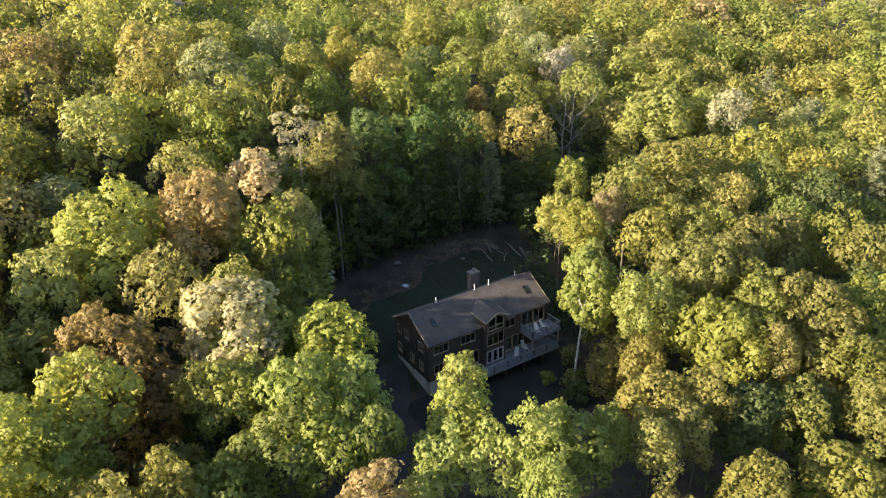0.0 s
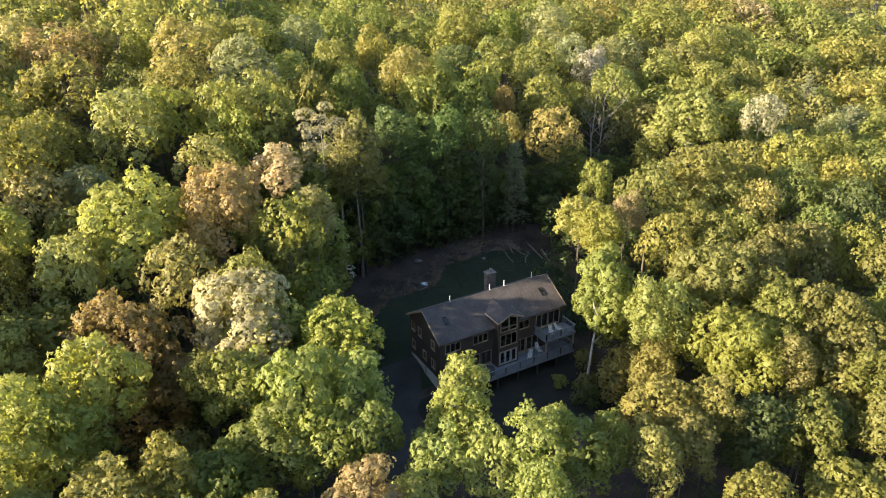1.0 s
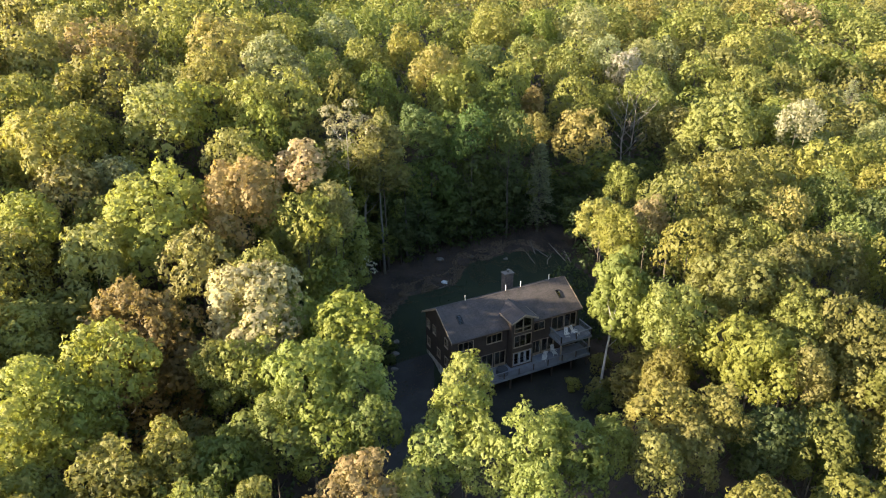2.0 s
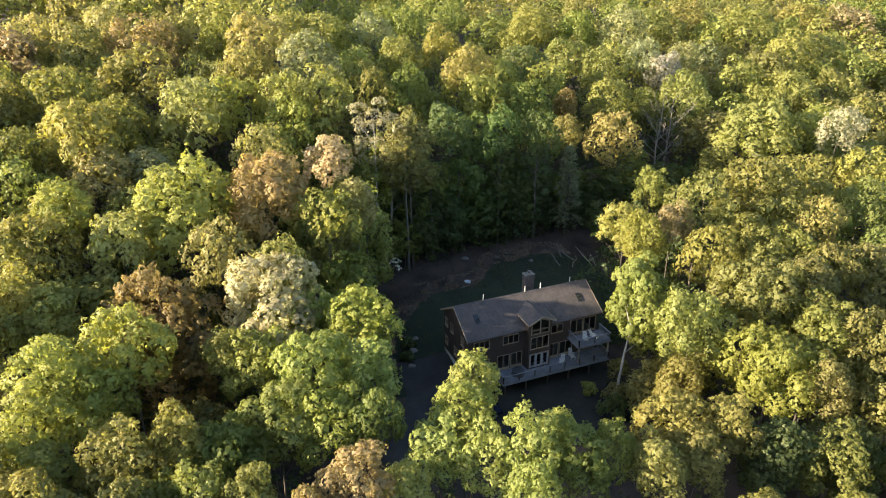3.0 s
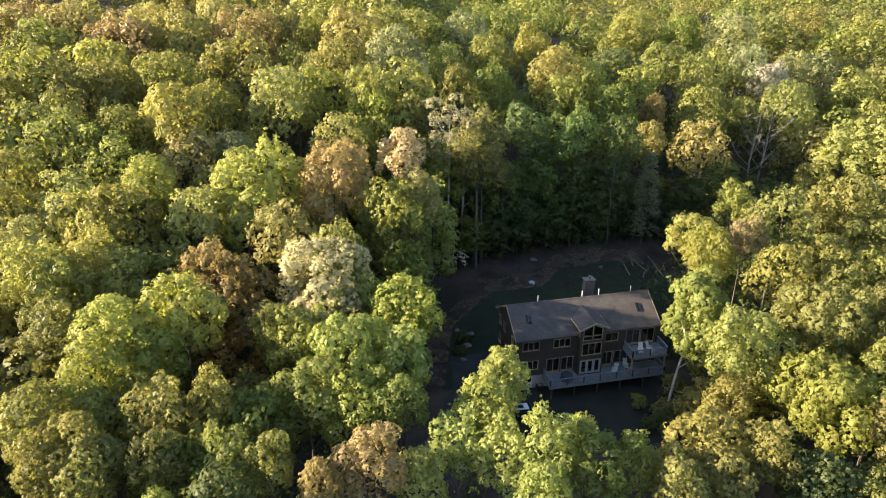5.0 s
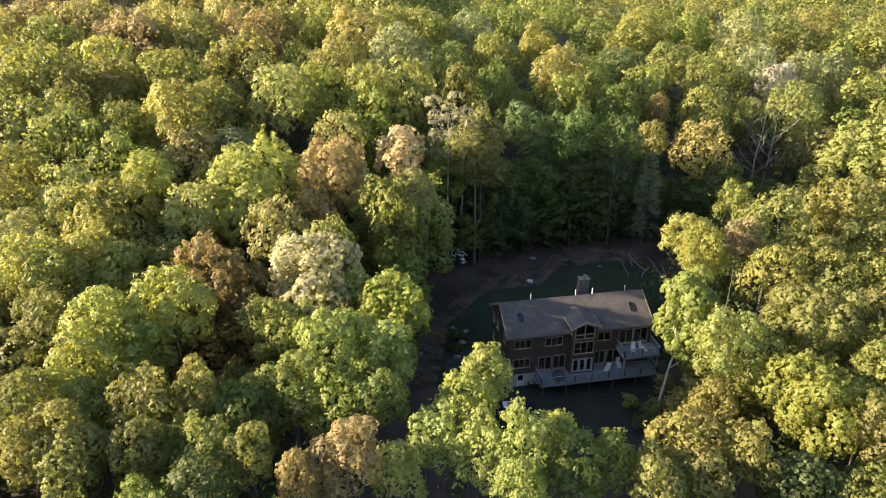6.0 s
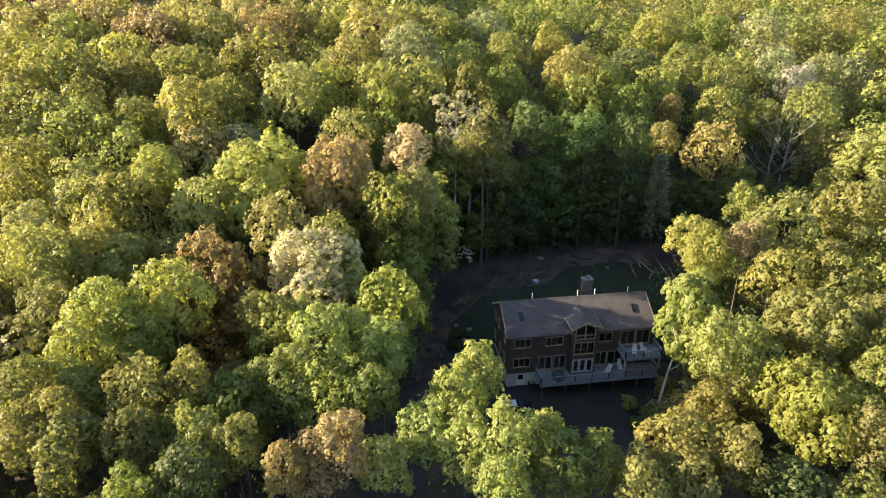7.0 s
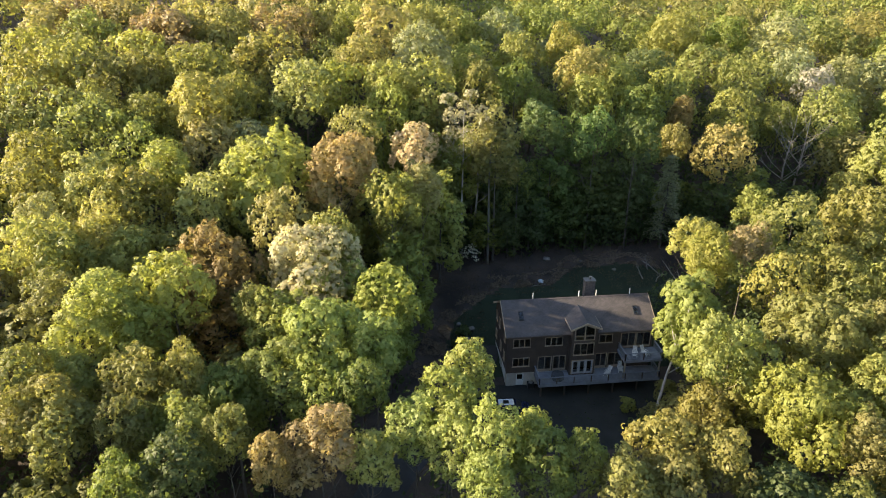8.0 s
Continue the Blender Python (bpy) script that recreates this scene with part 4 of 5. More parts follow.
FRONT_WEST = [(-7.2, -28.8, 16.5, 2.2, "sap"), (0.6, -27.7, 16.3, 1.9, "green"), (-2.5, -27.6, 16.7, 2.5, "green"), (-6.5, -26.9, 18.6, 2.2, "sap"), (-23.8, -26.1, 17.0, 1.7, "tan"),
              (-3.1, -25.1, 16.6, 1.7, "sap"), (-9.4, -24.9, 17.1, 2.3, "sap"), (-16.1, -24.8, 15.4, 2.1, "spring"), (-20.2, -24.6, 17.3, 2.8, "tan"), (-12.3, -22.3, 16.3, 2.4, "sap"),
              (-9.3, -20.7, 18.0, 2.4, "sap"), (-16.7, -19.2, 18.3, 1.9, "green"), (-19.9, -18.2, 18.5, 2.6, "sap"), (-7.2, -17.5, 18.6, 2.1, "sap"), (-24.3, -16.3, 18.6, 2.9, "green"),
              (-15.4, -13.6, 19.2, 2.4, "sap"), (-20.3, -12.6, 20.6, 3.4, "sap")]
# the green crown under the blossoming top
CREAM = [(-20.6, -0.1, 21.9, 4.5, "fresh")]
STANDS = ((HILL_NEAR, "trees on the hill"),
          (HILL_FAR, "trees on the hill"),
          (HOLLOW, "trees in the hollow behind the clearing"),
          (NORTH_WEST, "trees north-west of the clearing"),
          (WEST_NEAR, "trees west of the driveway"),
          (WEST_FAR, "trees west of the driveway"),
          (HILL_EAST, "trees on the hill"),
          (SLOPE_NEAR, "trees on the eastern slope"),
          (SLOPE_FAR, "trees on the eastern slope"),
          (HOLLOW_EAST, "trees in the hollow behind the clearing"),
          (EAST_EDGE, "trees at the eastern edge of the clearing"),
          (EAST, "trees east of the house"),
          (FRONT_EAST_NEAR, "trees in front of the house"),
          (FRONT_EAST_FAR, "trees in front of the house"),
          (FRONT_WEST, "trees in front of the house"))
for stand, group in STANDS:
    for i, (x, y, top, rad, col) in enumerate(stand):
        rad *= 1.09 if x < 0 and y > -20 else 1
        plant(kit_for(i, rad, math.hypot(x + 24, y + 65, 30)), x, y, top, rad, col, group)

for x, y, top, rad, col in CREAM:
    plant(NEAR[3], x, y, top - 3.4, rad * 1.12, col, "trees west of the driveway")
plant(THIN[0], -1.2, 31.6, 29.6, 4.1, "silver", "trees behind the clearing", 13)
plant(THIN[1], 2.6, 28.9, 28.2, 4.0, "olive", "trees behind the clearing", 15)
plant(EDGE[1], 3.6, 29.8, 27.4, 3.6, "olive", "trees behind the clearing", 14)
plant(EDGE[2], -5.6, 27.5, 22.5, 3.3, "green", "trees behind the clearing", 17)
plant(EDGE[3], 0.6, 33.8, 24.5, 3.2, "fresh", "trees behind the clearing", 15)
plant(THIN[2], 7.4, 31.0, 22, 3.0, "green", "trees behind the clearing", 14)
# edge trees; the deep ones have the belt's shade in their leaf colour
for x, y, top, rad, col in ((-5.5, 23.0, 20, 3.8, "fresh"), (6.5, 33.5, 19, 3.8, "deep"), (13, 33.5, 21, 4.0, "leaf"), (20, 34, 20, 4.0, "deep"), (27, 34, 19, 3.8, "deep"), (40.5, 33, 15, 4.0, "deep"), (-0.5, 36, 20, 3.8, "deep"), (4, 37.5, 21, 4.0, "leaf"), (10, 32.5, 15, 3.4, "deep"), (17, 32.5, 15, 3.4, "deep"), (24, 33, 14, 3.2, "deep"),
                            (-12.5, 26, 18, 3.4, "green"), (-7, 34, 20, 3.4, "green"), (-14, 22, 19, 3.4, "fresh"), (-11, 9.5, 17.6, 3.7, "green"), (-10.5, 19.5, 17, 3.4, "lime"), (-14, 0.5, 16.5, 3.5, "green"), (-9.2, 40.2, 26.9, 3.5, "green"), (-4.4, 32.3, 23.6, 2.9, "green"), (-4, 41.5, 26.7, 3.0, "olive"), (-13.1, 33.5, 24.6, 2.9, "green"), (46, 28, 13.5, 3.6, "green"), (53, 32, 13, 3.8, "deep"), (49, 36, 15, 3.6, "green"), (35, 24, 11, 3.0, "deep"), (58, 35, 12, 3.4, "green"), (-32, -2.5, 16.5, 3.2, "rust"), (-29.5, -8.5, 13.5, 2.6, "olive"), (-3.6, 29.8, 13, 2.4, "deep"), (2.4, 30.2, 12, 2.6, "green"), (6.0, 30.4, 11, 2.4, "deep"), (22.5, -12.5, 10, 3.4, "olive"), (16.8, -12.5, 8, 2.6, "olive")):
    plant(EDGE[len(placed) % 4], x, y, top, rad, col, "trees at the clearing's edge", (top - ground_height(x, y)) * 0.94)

# room for the bare trees
placed += [(57, 41, 6.5, 21), (61, 43, 6.0, 21), (115.4, 36.2, 5.5, 20), (107.1, 20.3, 4.5, 18), (87, -4.2, 5.0, 18)]

# the rest of the wood, self-sown
rng = random.Random(5)
MIXES = {
    "hill": ["spring"] * 7 + ["straw"] * 2 + ["lime"] * 6 + ["gold"] * 4 + ["olive"] * 2 + ["tan"],
    "edge": ["green"] * 4 + ["olive"] * 5 + ["gold"] * 3 + ["lime"] * 2 + ["deep"] * 2,
    "ridge": ["lime"] * 6 + ["spring"] * 4 + ["gold"] * 3 + ["green"] * 2 + ["straw"] * 2 + ["tan"],
    "hollow": ["green"] * 6 + ["fresh"] * 5 + ["lime"] * 3 + ["olive"] + ["pale"],
    "far": ["silver", "pale", "olive", "tan", "olive", "pale"],
    "slope": ["lime"] * 8 + ["green"] * 6 + ["pale"] + ["olive"] * 5 + ["gold"] * 4,
}
wild = []
tries = 0
while tries < 30000:
    tries += 1
    x, y = rng.uniform(-200, 310), rng.uniform(-62, 265)
    if x < -62 - (y + 69) * 0.52 or y < -82 + (x + 35) * 0.46 or y > 240:
        continue
    rad = rng.uniform(3.8, 7.0) + (1.0 if x > 130 else 0)
    if in_clearing(x, y) or (18 < x < 62 and 7 < y < 44) or (2 < x < 17 and -40 < y < -31) or (y < -40 and -34 < x < 8) or (-7 < x < 20 and -24 < y < -10):
        continue
    if in_clearing(x + rad * 0.7, y) or in_clearing(x - rad * 0.7, y) or in_clearing(x, y - rad * 0.6) or in_clearing(x, y + rad * 0.6):
        continue
    if any((x - a) ** 2 + (y - b) ** 2 < (0.60 * (rad + c)) ** 2 for a, b, c, _ in placed):
        continue
    if any((x - a) ** 2 + (y - b) ** 2 < (0.74 * (rad + c)) ** 2 for a, b, c in wild):
        continue
    wild.append((x, y, rad))
wild.sort(key=lambda p: math.hypot(p[0] - 2, p[1] - 2))
far_trees = []
known = len(placed)
for i, (x, y, rad) in enumerate(wild):
    z = ground_height(x, y)
    h = rng.uniform(14.0, 21.0) if y > 0 else rng.uniform(14.0, 17.0)
    if -58 < x < -24 and -12 < y < 45:
        h = rng.uniform(13.5, 17.5)
    elif -24 < x < -4 and 0 < y < 45:
        h = rng.uniform(18.5, 21.5)
    # self-sown trees stay under the tall neighbours
    tops = [t for a, b, c, t in placed[:known] if (x - a) ** 2 + (y - b) ** 2 < (rad + c + 3.5) ** 2]
    if tops:
        h = max(7.0, min(h, min(tops) - z - 1.8))
    mix = MIXES["far" if x > 250 else "edge" if y < -12 else "ridge" if -46 < x < -16 and y < 80 else "hill" if x < -4 else "hollow" if x < 45 and y > 25 else "slope"]
    col = rng.choice(mix)
    if len(placed) < 300:
        plant(kit_for(i, rad, math.hypot(x + 24, y + 65, 30)), x, y, z + h, rad, col, "trees of the surrounding wood")
    else:
        far_trees.append((x, y, z, h, rad, col))
# young trees under the tall ones
under = 0
for _ in range(3000):
    x, y = rng.uniform(-62, 60), rng.uniform(-45, 40)
    rad = rng.uniform(1.8, 2.8)
    if in_clearing(x, y) or x < -55 - (y + 69) * 0.5 or y < -92 + (x + 35) * 0.46 or (-7 < x < 20 and -24 < y < -10) or in_clearing(x + 2, y) or in_clearing(x - 2, y) or (17 < x < 32 and 6 < y < 27):
        continue
    if any((x - a) ** 2 + (y - b) ** 2 < (0.5 * (rad + c)) ** 2 for a, b, c, _ in placed):
        continue
    plant(YOUNG[under % 3], x, y, ground_height(x, y) + rng.uniform(6, 11), rad, rng.choice(["deep", "green", "olive"]), "young trees under the tall ones", name="young_tree")
    under += 1
    if under > 140:
        break


def far_wood():
    """The far trees in one mesh, with their leaf colours as slots."""
    kits = [crown_mesh("far", 91 + i, 5.0, 10.0, 0.0, 19 + i, 0.48, 4, 0.34, None, ruffle=0.10, body=2, down=1.3, lobe=(0.22, 0.36), reach=(0.6, 0.78), shell=6, core=30)[0] for i in range(5)]
    kits += [crown_mesh("far", 96 + i, 5.0, 10.0, 0.0, 17 + i, 0.60, 3, 0.5, None, ruffle=0.10, body=2, down=1.2, lobe=(0.22, 0.36), reach=(0.6, 0.78), shell=4, core=20)[0] for i in range(3)]
    shapes = []
    for me in kits:
        v = np.empty(len(me.vertices) * 3, np.float32)
        me.vertices.foreach_get("co", v)
        w = np.array([n.vector for n in me.corner_normals], np.float32)
        shapes.append((v.reshape(-1, 3), w))
        bpy.data.meshes.remove(me)
    names = list(COLOURS)
    vs, ns, idx = [], [], []
    for i, (x, y, z, h, rad, col) in enumerate(far_trees):
        s, w = shapes[i % 5 if math.hypot(x + 24, y + 65) < 190 else 5 + i % 3]
        a = rng.uniform(0, 6.28)
        c, d = math.cos(a), math.sin(a)
        v = np.stack([(s[:, 0] * c - s[:, 1] * d) * rad / 5 + x, (s[:, 0] * d + s[:, 1] * c) * rad / 5 + y, s[:, 2] * crown_depth(rad) / 10 + z + h - crown_depth(rad)], 1)
        vs.append(v)
        ns.append(np.stack([w[:, 0] * c - w[:, 1] * d, w[:, 0] * d + w[:, 1] * c, w[:, 2]], 1))
        idx.append(np.full(len(v) // 3, names.index(col), np.int32))
    me = mesh_from("far_woods", np.concatenate(vs), None, np.concatenate(ns))
    for k in names:
        me.materials.append(M_FAR[k])
    me.polygons.foreach_set("material_index", np.concatenate(idx))
    tagged(new("far_woods", me), "mixed green and golden spring woods on the far slopes", "woods", kind="stuff")


far_wood()


def undergrowth(count):
    """Saplings and bushes on the wood's floor, too many to count: low clumps of leaves."""
    r = np.random.default_rng(17)
    spots = []
    while len(spots) < count:
        x, y = r.uniform(-85, 130), r.uniform(-48, 95)
        if in_clearing(x, y) or in_clearing(x + 1.5, y) or in_clearing(x - 1.5, y) or in_clearing(x, y - 1.5) or (-8 < x < 22 and -26 < y < -10):
            continue
        spots.append((x, y, ground_height(x, y) + r.uniform(0.3, 2.6) + 8.0 * r.uniform() ** 2.5))
    # a thicker belt where the wood meets the bank
    while len(spots) < count + 900:
        x, y = r.uniform(-7, 40), r.uniform(30.2, 36)
        spots.append((x, y, ground_height(x, y) + r.uniform(0.3, 5.5)))
    count = len(spots)
    c = np.array(spots)
    q = 16
    d = r.normal(size=(count, q, 3)) + np.array([0, 0, 0.6])
    d /= np.linalg.norm(d, axis=2, keepdims=True)
    p = (c[:, None, :] + d * r.uniform(0.5, 1.3, (count, q, 1))).reshape(-1, 3)
    n = d.reshape(-1, 3) + r.normal(size=p.shape) * 0.3
    u = np.cross(n, r.normal(size=p.shape))
    u /= np.linalg.norm(u, axis=1, keepdims=True)
    w = np.cross(n, u)
    w /= np.linalg.norm(w, axis=1, keepdims=True)
    sz = r.uniform(0.32, 0.6, (len(p), 1))
    v = np.stack([p - u * sz * 0.42 - w * sz * 0.4, p - u * sz * 0.42 + w * sz * 0.4, p + u * sz * 0.62], 1).reshape(-1, 3)
    tagged(new("undergrowth", mesh_from("undergrowth", v, leaf_material("undergrowth_leaves", (0.060, 0.082, 0.030)))), "dark green bushes and saplings on the wood's floor", "undergrowth", kind="stuff")


undergrowth(11000)


# ---- other plants ----
def conifer(x, y, top, radius, label="thin grey-green conifer with drooping branches at the clearing", leaf=(0.18, 0.195, 0.115)):
    """A thin grey-green conifer with drooping whorls of needled branches."""
    z = ground_height(x, y)
    h = top - z
    root = thing("conifer_tree", label, "tree", (x, y, z), 0, "conifers among the broadleaf trees")
    bm = bmesh.new()
    tube(bm, [(0, 0, -0.5), (0.1, 0, h * 0.5), (0, 0.05, h)], [0.24, 0.15, 0.02], 7)
    r = random.Random(int(x * 10))
    nr = np.random.default_rng(int(x * 10))
    spots = []
    for k in range(24):
        u = 0.2 + 0.78 * k / 24
        reach = radius * (1 - u) ** 0.7 * 1.1
        for q in range(6):
            a = r.uniform(0, 6.28)
            e = Vector((math.cos(a) * reach, math.sin(a) * reach, u * h - reach * 0.3))
            tube(bm, [(0, 0, u * h), e * 0.55 + Vector((0, 0, u * h * 0.45 + 0.1)), e], [0.05, 0.035, 0.01], 4)
            for _ in range(24):
                w = r.uniform(0.3, 1.0)
                spots.append((e.x * w, e.y * w, u * h + (e.z - u * h) * w))
    part("trunk", bm, M_BARK, root)
    p = np.array(spots) + nr.normal(size=(len(spots), 3)) * np.array([0.22, 0.22, 0.14])
    d = nr.normal(size=p.shape) * np.array([1, 1, 0.4])
    d /= np.linalg.norm(d, axis=1, keepdims=True)
    s = np.cross(d, nr.normal(size=p.shape))
    s /= np.linalg.norm(s, axis=1, keepdims=True)
    v = np.stack([p - s * 0.09, p + s * 0.09, p + d * 0.55], 1).reshape(-1, 3)
    crown = new("crown", mesh_from("crown", v, M_LEAF))
    crown.parent = root
    crown.color = (*leaf, 1)


conifer(31.3, 30.2, 19.8, 3.2)
for x, y, top, rad in ((115.4, 36.2, 20.5, 5.0), (107.1, 20.3, 17.5, 4.0), (87, -4.2, 17.5, 4.6)):
    conifer(x, y, top, rad, "broad pale grey-green conifer on the eastern slope", (0.205, 0.215, 0.125))


def dead_tree(x, y, top, radius, seed, label):
    z = ground_height(x, y)
    r = random.Random(seed)
    h = top - z
    tips = []
    for k in range(14):
        a, u = k * 2.4, 0.45 + 0.55 * k / 14
        rr = radius * r.uniform(0.5, 1.0)
        tips.append((math.cos(a) * rr, math.sin(a) * rr, h * u))
    root = thing("dead_tree", label, "tree", (x, y, z))
    trunk = new("trunk", trunk_mesh("dead_trunk", seed, h, tips, 0.26, M_DEAD, (0.02, 0.0), 14, 7))
    trunk.parent = root


dead_tree(57, 41, 25, 6.5, 3, "bare grey dead tree among leafy trees")
dead_tree(61, 43, 24, 6.0, 4, "bare grey dead tree among leafy trees")
dead_tree(1.0, 31.9, 27.8, 3.0, 6, "half-dead tree with bare pale branches")


def shrub(x, y, height, radius, colour, label, seed, leafy=1.0):
    z = ground_height(x, y)
    root = thing("shrub", label, "shrub", (x, y, z - 0.05), seed * 40)
    me, boughs = crown_mesh("shrub_crown", seed, radius, height, 0.02, 9, radius * 0.13, 16, 0.13, M_LEAF, leafy, core=int(60 * leafy), shell=int(9 * leafy))
    crown = new("foliage", me)
    crown.parent = root
    crown.color = (*COLOURS[colour], 1)
    stem = new("stem", trunk_mesh("shrub_stem", seed, height * 0.8, boughs, 0.05, M_BARK, (0, 0), 5))
    stem.parent = root


shrub(13.5, -5.8, 1.9, 0.95, "fresh", "small yellow-green shrub in the shaded front yard", 301)
shrub(0.2, 29.3, 3.6, 1.5, "white", "white blossoming shrub at the foot of the tall trees", 302, 0.3)
shrub(15.6, -8.2, 2.6, 1.5, "olive", "olive shrub beside the pale leaning trunk", 303)
shrub(18.6, -4.4, 3.0, 1.6, "olive", "olive shrub beside the pale leaning trunk", 304)
shrub(13.8, -10.5, 3.0, 1.7, "deep", "dark shrub at the edge of the front yard", 305)
shrub(19.6, -9.5, 4.0, 1.9, "olive", "tall olive shrub at the edge of the front yard", 306)
shrub(-4.4, 9.6, 1.0, 1.0, "deep", "low dark shrub beside the garage", 307)
shrub(-3.4, 12.0, 0.9, 1.1, "deep", "low dark shrub beside the garage", 308)


def leaning_tree():
    """The bright round tree by the balcony, on a pale leaning trunk."""
    bx, by = 15.9, -8.0
    z = ground_height(bx, by)
    root = thing("broadleaf_tree", "bright yellow-green tree on a pale leaning trunk beside the house", "tree", (bx, by, z))
    bm = bmesh.new()
    tube(bm, [(0, 0, -0.4), (0.25, 0.1, 2.5), (0.9, 0.5, 6.0), (2.0, 1.1, 10.0), (2.9, 1.4, 15.5)], [0.22, 0.17, 0.13, 0.08, 0.03], 8)
    for a in range(4):
        b = Vector((2.6 + 2.0 * math.cos(a * 0.9), 0.6 + 2.0 * math.sin(a * 0.9), 9 + a * 1.3))
        s = Vector((0.95 + a * 0.22, 0.55, 6.2 + a * 1.1))
        tube(bm, [s, s.lerp(b, 0.5) + Vector((0, 0, -0.3)), b], [0.07, 0.05, 0.015], 5)
    part("trunk", bm, M_PALE_BARK, root, "pale leaning trunk")
    me, _ = crown_mesh("round_crown", 555, 3.4, 15.2, 0.02, 26, 0.34, 28, 0.2, M_LEAF, down=1.8, reach=(0.55, 0.72))
    crown = new("crown", me)
    crown.parent = root
    crown.location = (3.7, 1.9, 19.3 - z - 15.8)
    crown.color = (0.205, 0.232, 0.066, 1)


leaning_tree()


# ---- things in the clearing ----
def boulder(x, y, size, seed, mat, label, name="boulder", flat=0.6):
    r = random.Random(seed)
    bm = bmesh.new()
    bmesh.ops.create_icosphere(bm, subdivisions=3, radius=size)
    for v in bm.verts:
        v.co *= 1 + 0.35 * noise.noise(v.co * (1.3 / size) + Vector((seed, 0, 0))) + 0.1 * noise.noise(v.co * (4 / size))
        v.co.z *= flat
        v.co.x *= 1.25
    for f in bm.faces:
        f.smooth = True
    ob = part(name, bm, mat)
    ob.matrix_basis = pose(x, y, ground_height(x, y) + size * flat * 0.35, 0, 0, r.uniform(0, 360))
    tagged(ob, label, name.replace("_", " "), "stones on the bank" if name == "boulder" else "")


for i, (x, y, size) in enumerate(((12.3, 29.2, 0.5), (17.5, 27.9, 0.3), (22, 24.9, 0.3), (-3.2, 10.6, 0.45), (-2.2, 12.6, 0.4), (-4.4, 7.8, 0.4), (-3.8, 14.0, 0.35))):
    boulder(x, y, size, i + 20, M_STONE, "weathered grey-brown field stone lying on the ground")
boulder(9.8, 22.4, 0.45, 7, M_TARP, "pale blue-white tarpaulin bundle lying on the lawn", "tarpaulin_bundle", 0.45)


def log(x, y, length, turn, rise, seed):
    r = random.Random(seed)
    bm = bmesh.new()
    pts = [(length * k / 4, r.uniform(-0.15, 0.15), 0.1 + rise * k / 4) for k in range(5)]
    tube(bm, pts, [0.10, 0.085, 0.07, 0.05, 0.02], 6)
    for k in range(4):
        s = Vector(pts[1]).lerp(Vector(pts[4]), k / 4)
        e = s + Vector((r.uniform(0.2, 0.9), r.uniform(-0.8, 0.8), r.uniform(0.2, 0.9)))
        tube(bm, [s, e], [0.035, 0.01], 4)
    for f in bm.faces:
        f.smooth = True
    ob = part("fallen_branch", bm, M_DEAD)
    ob.matrix_basis = pose(x, y, ground_height(x, y), 0, 0, turn)
    tagged(ob, "bleached fallen branch with bare twigs", "branch", "fallen branches by the lawn")


for i, (x, y, length, turn, rise) in enumerate(((25.5, 21.5, 3.5, 100, 1.6), (27.0, 20.5, 3.2, 40, 1.2), (28.5, 22.5, 4.0, 150, 2.6), (27, 24.0, 3.0, 80, 2.2), (30.2, 20.0, 4.2, 120, 3.4), (8.0, 20.9, 3.0, 5, 0.1), (30.4, 18.0, 3.6, 95, 2.6))):
    log(x, y, length * 0.75, turn, rise * 0.7, i)


def build_car(x, y, turn):
    z = ground_height(x, y) + 0.02
    car = thing("car", "dark blue estate car with a white painted reflection on its roof on the driveway", "car", (x, y, z), turn)
    side = [(-2.25, 0.35), (2.2, 0.35), (2.28, 0.55), (2.2, 0.82), (1.25, 0.98), (0.55, 1.45), (-1.5, 1.5), (-2.15, 1.0), (-2.3, 0.75)]
    bm = prism(side, -0.88, 0.88)
    for v in bm.verts:
        if v.co.z > 1.2:
            v.co.y *= 0.8
    bmesh.ops.bevel(bm, geom=bm.edges[:], offset=0.06, segments=2, affect="EDGES")
    part("body", bm, M_PAINT, car)
    # the sun's reflection on the roof, made as a white slab
    part("roof_reflection", boxes((-1.45, 0.35, -0.56, 0.56, 1.492, 1.53), bevel=0.015), M_WHITE, car, "white slab in place of the sun's reflection on the roof")
    part("sunroof", boxes((-0.9, -0.25, -0.32, 0.32, 1.53, 1.545)), M_GLASS, car)
    for s in (-1, 1):
        g = prism([(-1.75, 1.05), (0.95, 1.05), (0.45, 1.4), (-1.4, 1.42)], s * 0.80 - 0.015, s * 0.80 + 0.015)
        part("side_window", g, M_BLACK, car)
        part("headlight", boxes((2.2, 2.27, s * 0.65 - 0.16, s * 0.65 + 0.16, 0.62, 0.75), bevel=0.02), M_GLASS, car)
        part("mirror", boxes((0.75, 0.9, s * 0.98 - 0.1, s * 0.98 + 0.1, 0.98, 1.1), bevel=0.03), M_PAINT, car)
        for wx in (-1.4, 1.4):
            bm = bmesh.new()
            tube(bm, [(wx, s * 0.68, 0.33), (wx, s * 0.9, 0.33)], [0.33, 0.33], 18)
            w = part("wheel", bm, M_RUBBER, car)
            bm = bmesh.new()
            tube(bm, [(wx, s * 0.88, 0.33), (wx, s * 0.91, 0.33)], [0.2, 0.18], 12)
            part("rim", bm, M_CHROME, w)
    part("windscreen", prism([(0.62, 1.445), (1.22, 1.03), (1.25, 1.05), (0.64, 1.47)], -0.66, 0.66), M_BLACK, car)


build_car(-0.1, -4.6, -3)


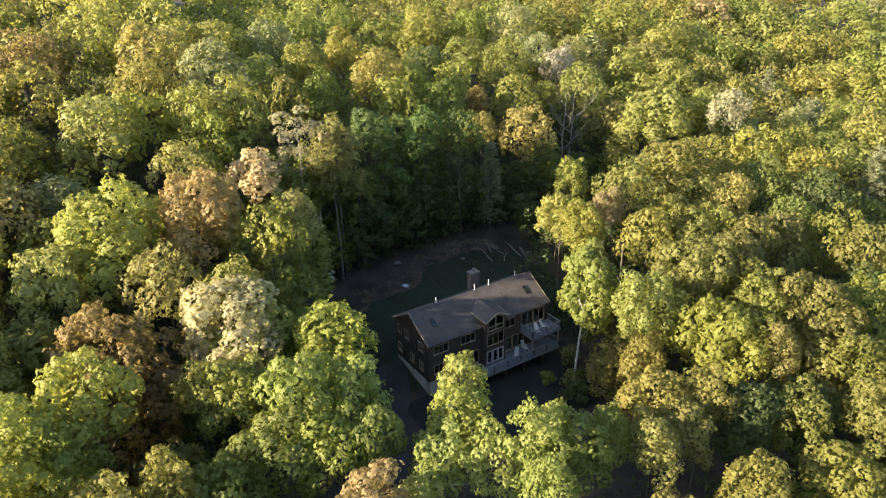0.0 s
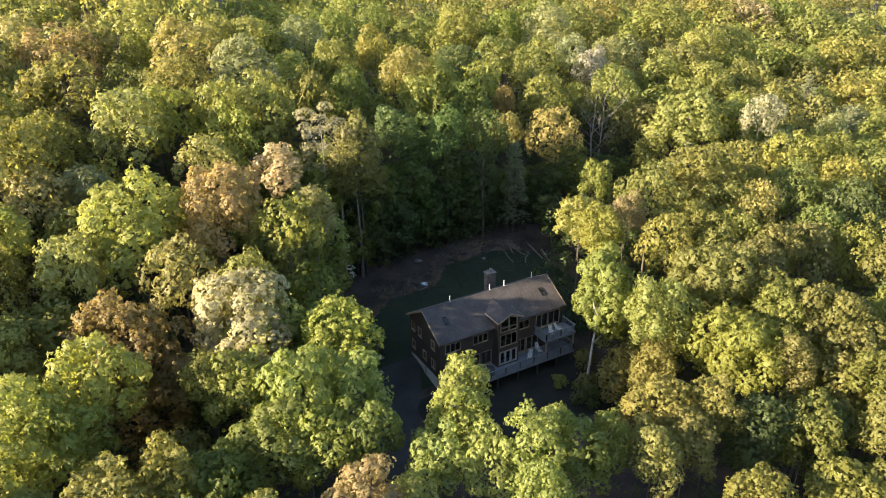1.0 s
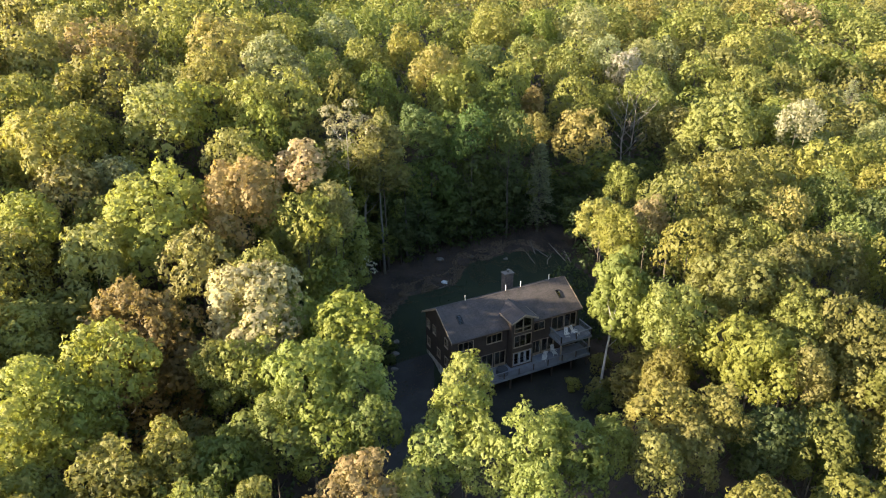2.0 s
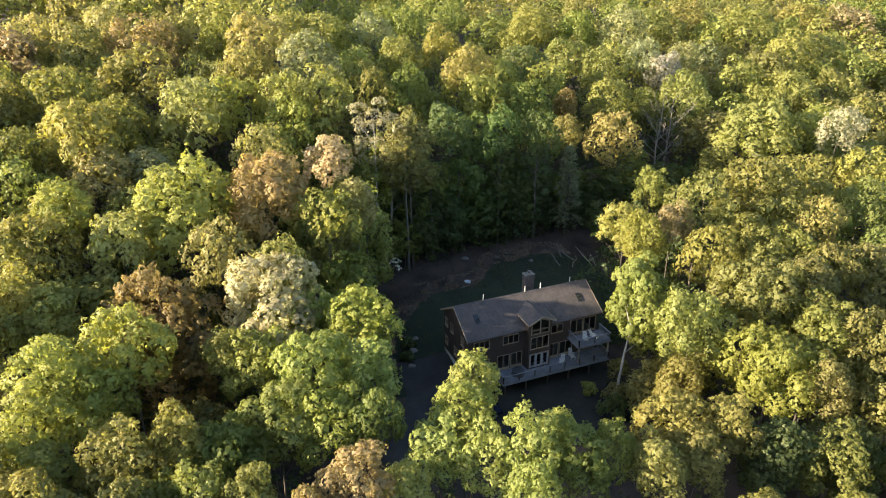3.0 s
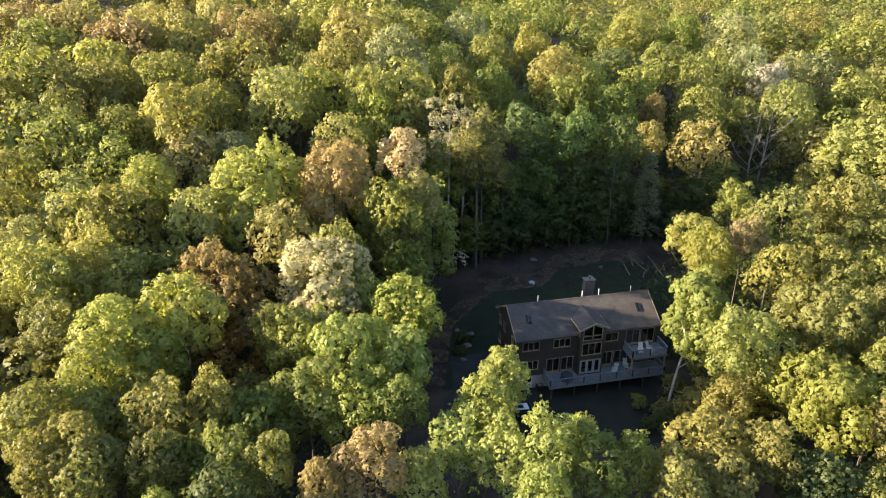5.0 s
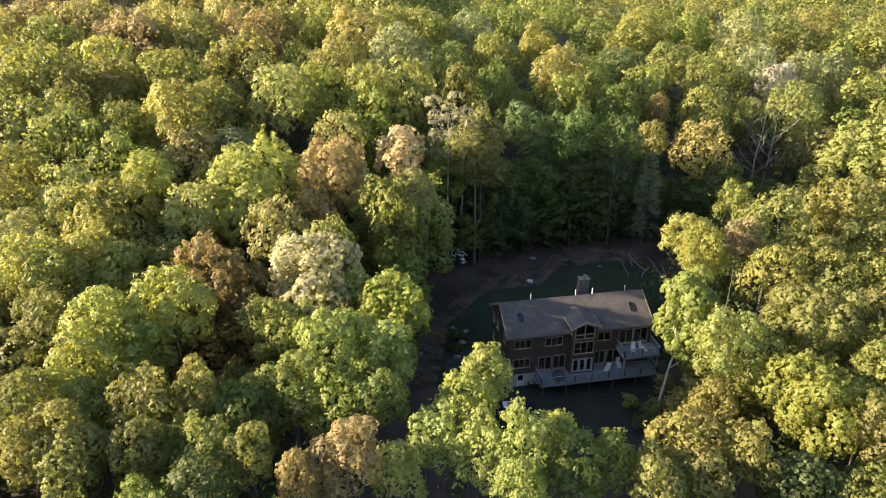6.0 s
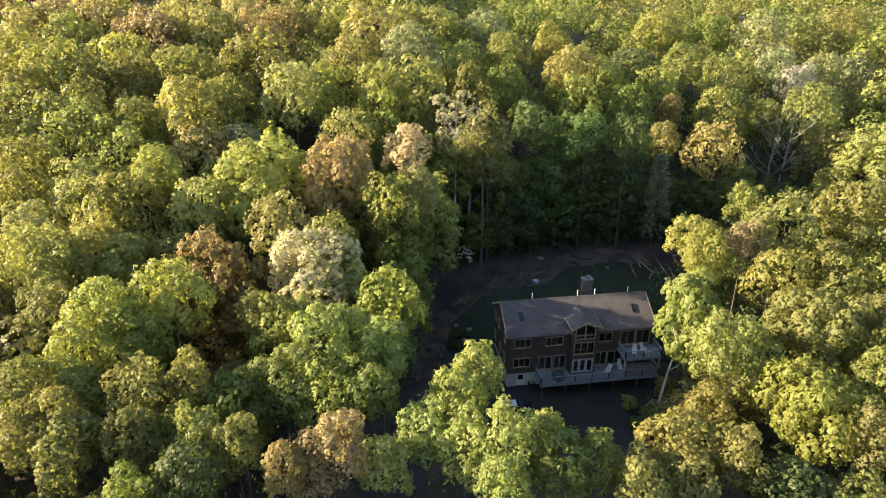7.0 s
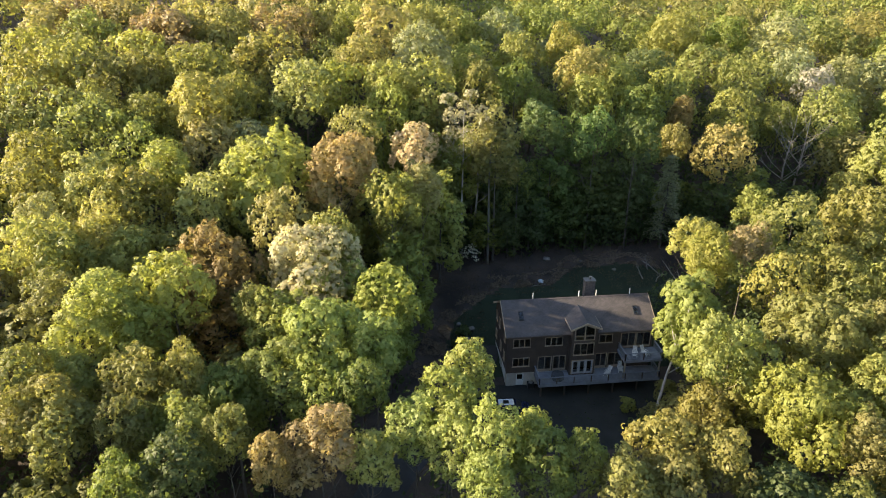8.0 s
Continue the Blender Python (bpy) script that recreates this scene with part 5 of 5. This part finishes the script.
def lounger(x, y, z, turn, group, recline=55):
    """A slatted reclining chair."""
    t = thing("lounge_chair", "white slatted reclining chair on the wooden deck", "chair", (x, y, z), turn, group)
    t.matrix_basis = t.matrix_basis @ Matrix.Scale(0.84, 4)
    for s in (-0.3, 0.3):
        part("side_rail", boxes((-0.75, 0.55, s - 0.025, s + 0.025, 0.3, 0.36)), M_WHITE, t)
        for px in (-0.65, 0.45):
            part("leg", boxes((px - 0.03, px + 0.03, s - 0.025, s + 0.025, 0.0, 0.3)), M_WHITE, t)
        part("armrest", boxes((-0.25, 0.4, s * 1.15 - 0.04, s * 1.15 + 0.04, 0.56, 0.59), (0.33, 0.38, s * 1.15 - 0.02, s * 1.15 + 0.02, 0.3, 0.56)), M_WHITE, t)
    for k in range(9):
        part("slat", boxes((-0.72 + k * 0.12, -0.62 + k * 0.12, -0.3, 0.3, 0.36, 0.385)), M_WHITE, t)
    m = Matrix.Translation((0.4, 0, 0.38)) @ Matrix.Rotation(radians(-recline), 4, "Y")
    for k in range(8):
        bm = bmesh.new()
        box(bm, k * 0.11, k * 0.11 + 0.09, -0.3, 0.3, -0.012, 0.012, m)
        part("back_slat", bm, M_WHITE, t)


lounger(15.6, -1.2, 4.57, 70, "chairs on the balcony")
lounger(16.9, -1.1, 4.57, 110, "chairs on the balcony")
lounger(12.6, -0.9, 1.85, 48, "chairs on the deck", 32)
lounger(14.4, -0.3, 1.85, 80, "chairs on the deck")


def covered_table(x, y, z):
    t = thing("patio_table", "round patio table under a dark weather cover", "table", (x, y, z))
    bm = bmesh.new()
    n = 20
    rings = []
    for h, rad in ((0.0, 0.78), (0.35, 0.74), (0.68, 0.72), (0.74, 0.66), (0.78, 0.2)):
        rings.append([bm.verts.new((math.cos(6.2832 * k / n) * rad * (1 + 0.05 * math.sin(k * 2.4) * (h < 0.6)), math.sin(6.2832 * k / n) * rad * (1 + 0.05 * math.cos(k * 3.1) * (h < 0.6)), h)) for k in range(n)])
    for a, b in zip(rings, rings[1:]):
        for k in range(n):
            bm.faces.new((a[k], a[(k + 1) % n], b[(k + 1) % n], b[k])).smooth = True
    bm.faces.new(rings[-1])
    part("cover", bm, M_CLOTH, t)
    bm = bmesh.new()
    tube(bm, [(0, 0, 0.75), (0, 0, 0.95)], [0.05, 0.03], 8)
    part("finial", bm, M_CLOTH, t)


covered_table(6.3, -1.1, 1.85)


def condenser(x, y, z):
    t = thing("air_conditioner", "dark outdoor air conditioner unit by the foundation", "air conditioner", (x, y, z))
    part("casing", boxes((-0.4, 0.4, -0.35, 0.35, 0.0, 0.7), bevel=0.03), M_BLACK, t)
    bm = bmesh.new()
    tube(bm, [(0, 0, 0.7), (0, 0, 0.73)], [0.28, 0.28], 16)
    part("fan_guard", bm, M_CHROME, t)


condenser(3.3, -0.05, ground_height(3.3, -0.05))


# ---- litter on the bank and along the lawn ----
def ground_litter(name, label, count, area, colour, size, seed):
    """Dead leaves, weeds and twigs too small to pick apart."""
    r = np.random.default_rng(seed)
    x, y = r.uniform(area[0], area[1], count), r.uniform(area[2], area[3], count)
    keep = np.array([noise.noise(Vector((a * 0.35, b * 0.35, seed))) > -0.12 and not (-0.6 < a < 19.5 and -3 < b < 9.6) for a, b in zip(x, y)])
    x, y = x[keep], y[keep]
    z = np.array([ground_height(a, b) for a, b in zip(x, y)])
    p = np.stack([x, y, z + r.uniform(0.01, 0.14, len(x))], 1)
    u = r.normal(size=p.shape) * np.array([1, 1, 0.55])
    u /= np.linalg.norm(u, axis=1, keepdims=True)
    w = np.cross(u, r.normal(size=p.shape))
    w /= np.linalg.norm(w, axis=1, keepdims=True)
    sz = size * r.uniform(0.5, 1.5, (len(p), 1))
    v = np.stack([p - w * sz * 0.35, p + w * sz * 0.35, p + u * sz], 1).reshape(-1, 3)
    tagged(new(name, mesh_from(name, v, leaf_material(name, colour))), label, "ground cover", kind="stuff")


def brush_strip(count):
    """Dry brush and cut twigs that lie along the edge of the lawn."""
    r = np.random.default_rng(8)
    u = r.uniform(0, 1, count)
    off = r.uniform(0, 1, count) ** 1.5 * 3.6
    x, y = np.empty(count), np.empty(count)
    for i in range(count):
        if u[i] < 0.45:
            y[i] = 3.0 + u[i] / 0.45 * 17.0
            x[i] = (-8.7 + (y[i] - 0.7) * 0.295 if y[i] < 14.6 else -4.6 + (y[i] - 14.6) * 1.25) - off[i]
        else:
            x[i] = 2.0 + (u[i] - 0.45) / 0.55 * 27.0
            y[i] = lawn_edge(x[i]) + off[i]
    keep = np.array([noise.noise(Vector((a * 0.5, b * 0.5, 4.0))) > -0.05 for a, b in zip(x, y)])
    x, y = x[keep], y[keep]
    p = np.stack([x, y, [ground_height(a, b) for a, b in zip(x, y)] + r.uniform(0.03, 0.32, len(x))], 1)
    d = r.normal(size=p.shape) * np.array([1, 1, 0.4])
    d /= np.linalg.norm(d, axis=1, keepdims=True)
    w = np.cross(d, r.normal(size=p.shape))
    w /= np.linalg.norm(w, axis=1, keepdims=True)
    long = r.uniform(0.15, 0.5, (len(p), 1))
    v = np.stack([p - w * 0.03, p + w * 0.03, p + d * long], 1).reshape(-1, 3)
    tagged(new("dry_brush", mesh_from("dry_brush", v, leaf_material("dry_brush", (0.250, 0.190, 0.150)))), "pale dry brush and twigs along the lawn's edge", "brush", kind="stuff")


brush_strip(15000)
ground_litter("leaf_litter", "brown dead leaves and twigs scattered over the bank", 16000, (-12, 34, 19, 33), (0.115, 0.082, 0.058), 0.13, 1)
ground_litter("weeds", "low green weeds at the edges of the clearing", 14000, (-11, 34, -12, 31), (0.030, 0.044, 0.017), 0.14, 2)
ground_litter("dry_leaves", "dry brown leaves beside the garage and lawn", 7000, (-10, 0, 2, 24), (0.090, 0.066, 0.048), 0.12, 3)
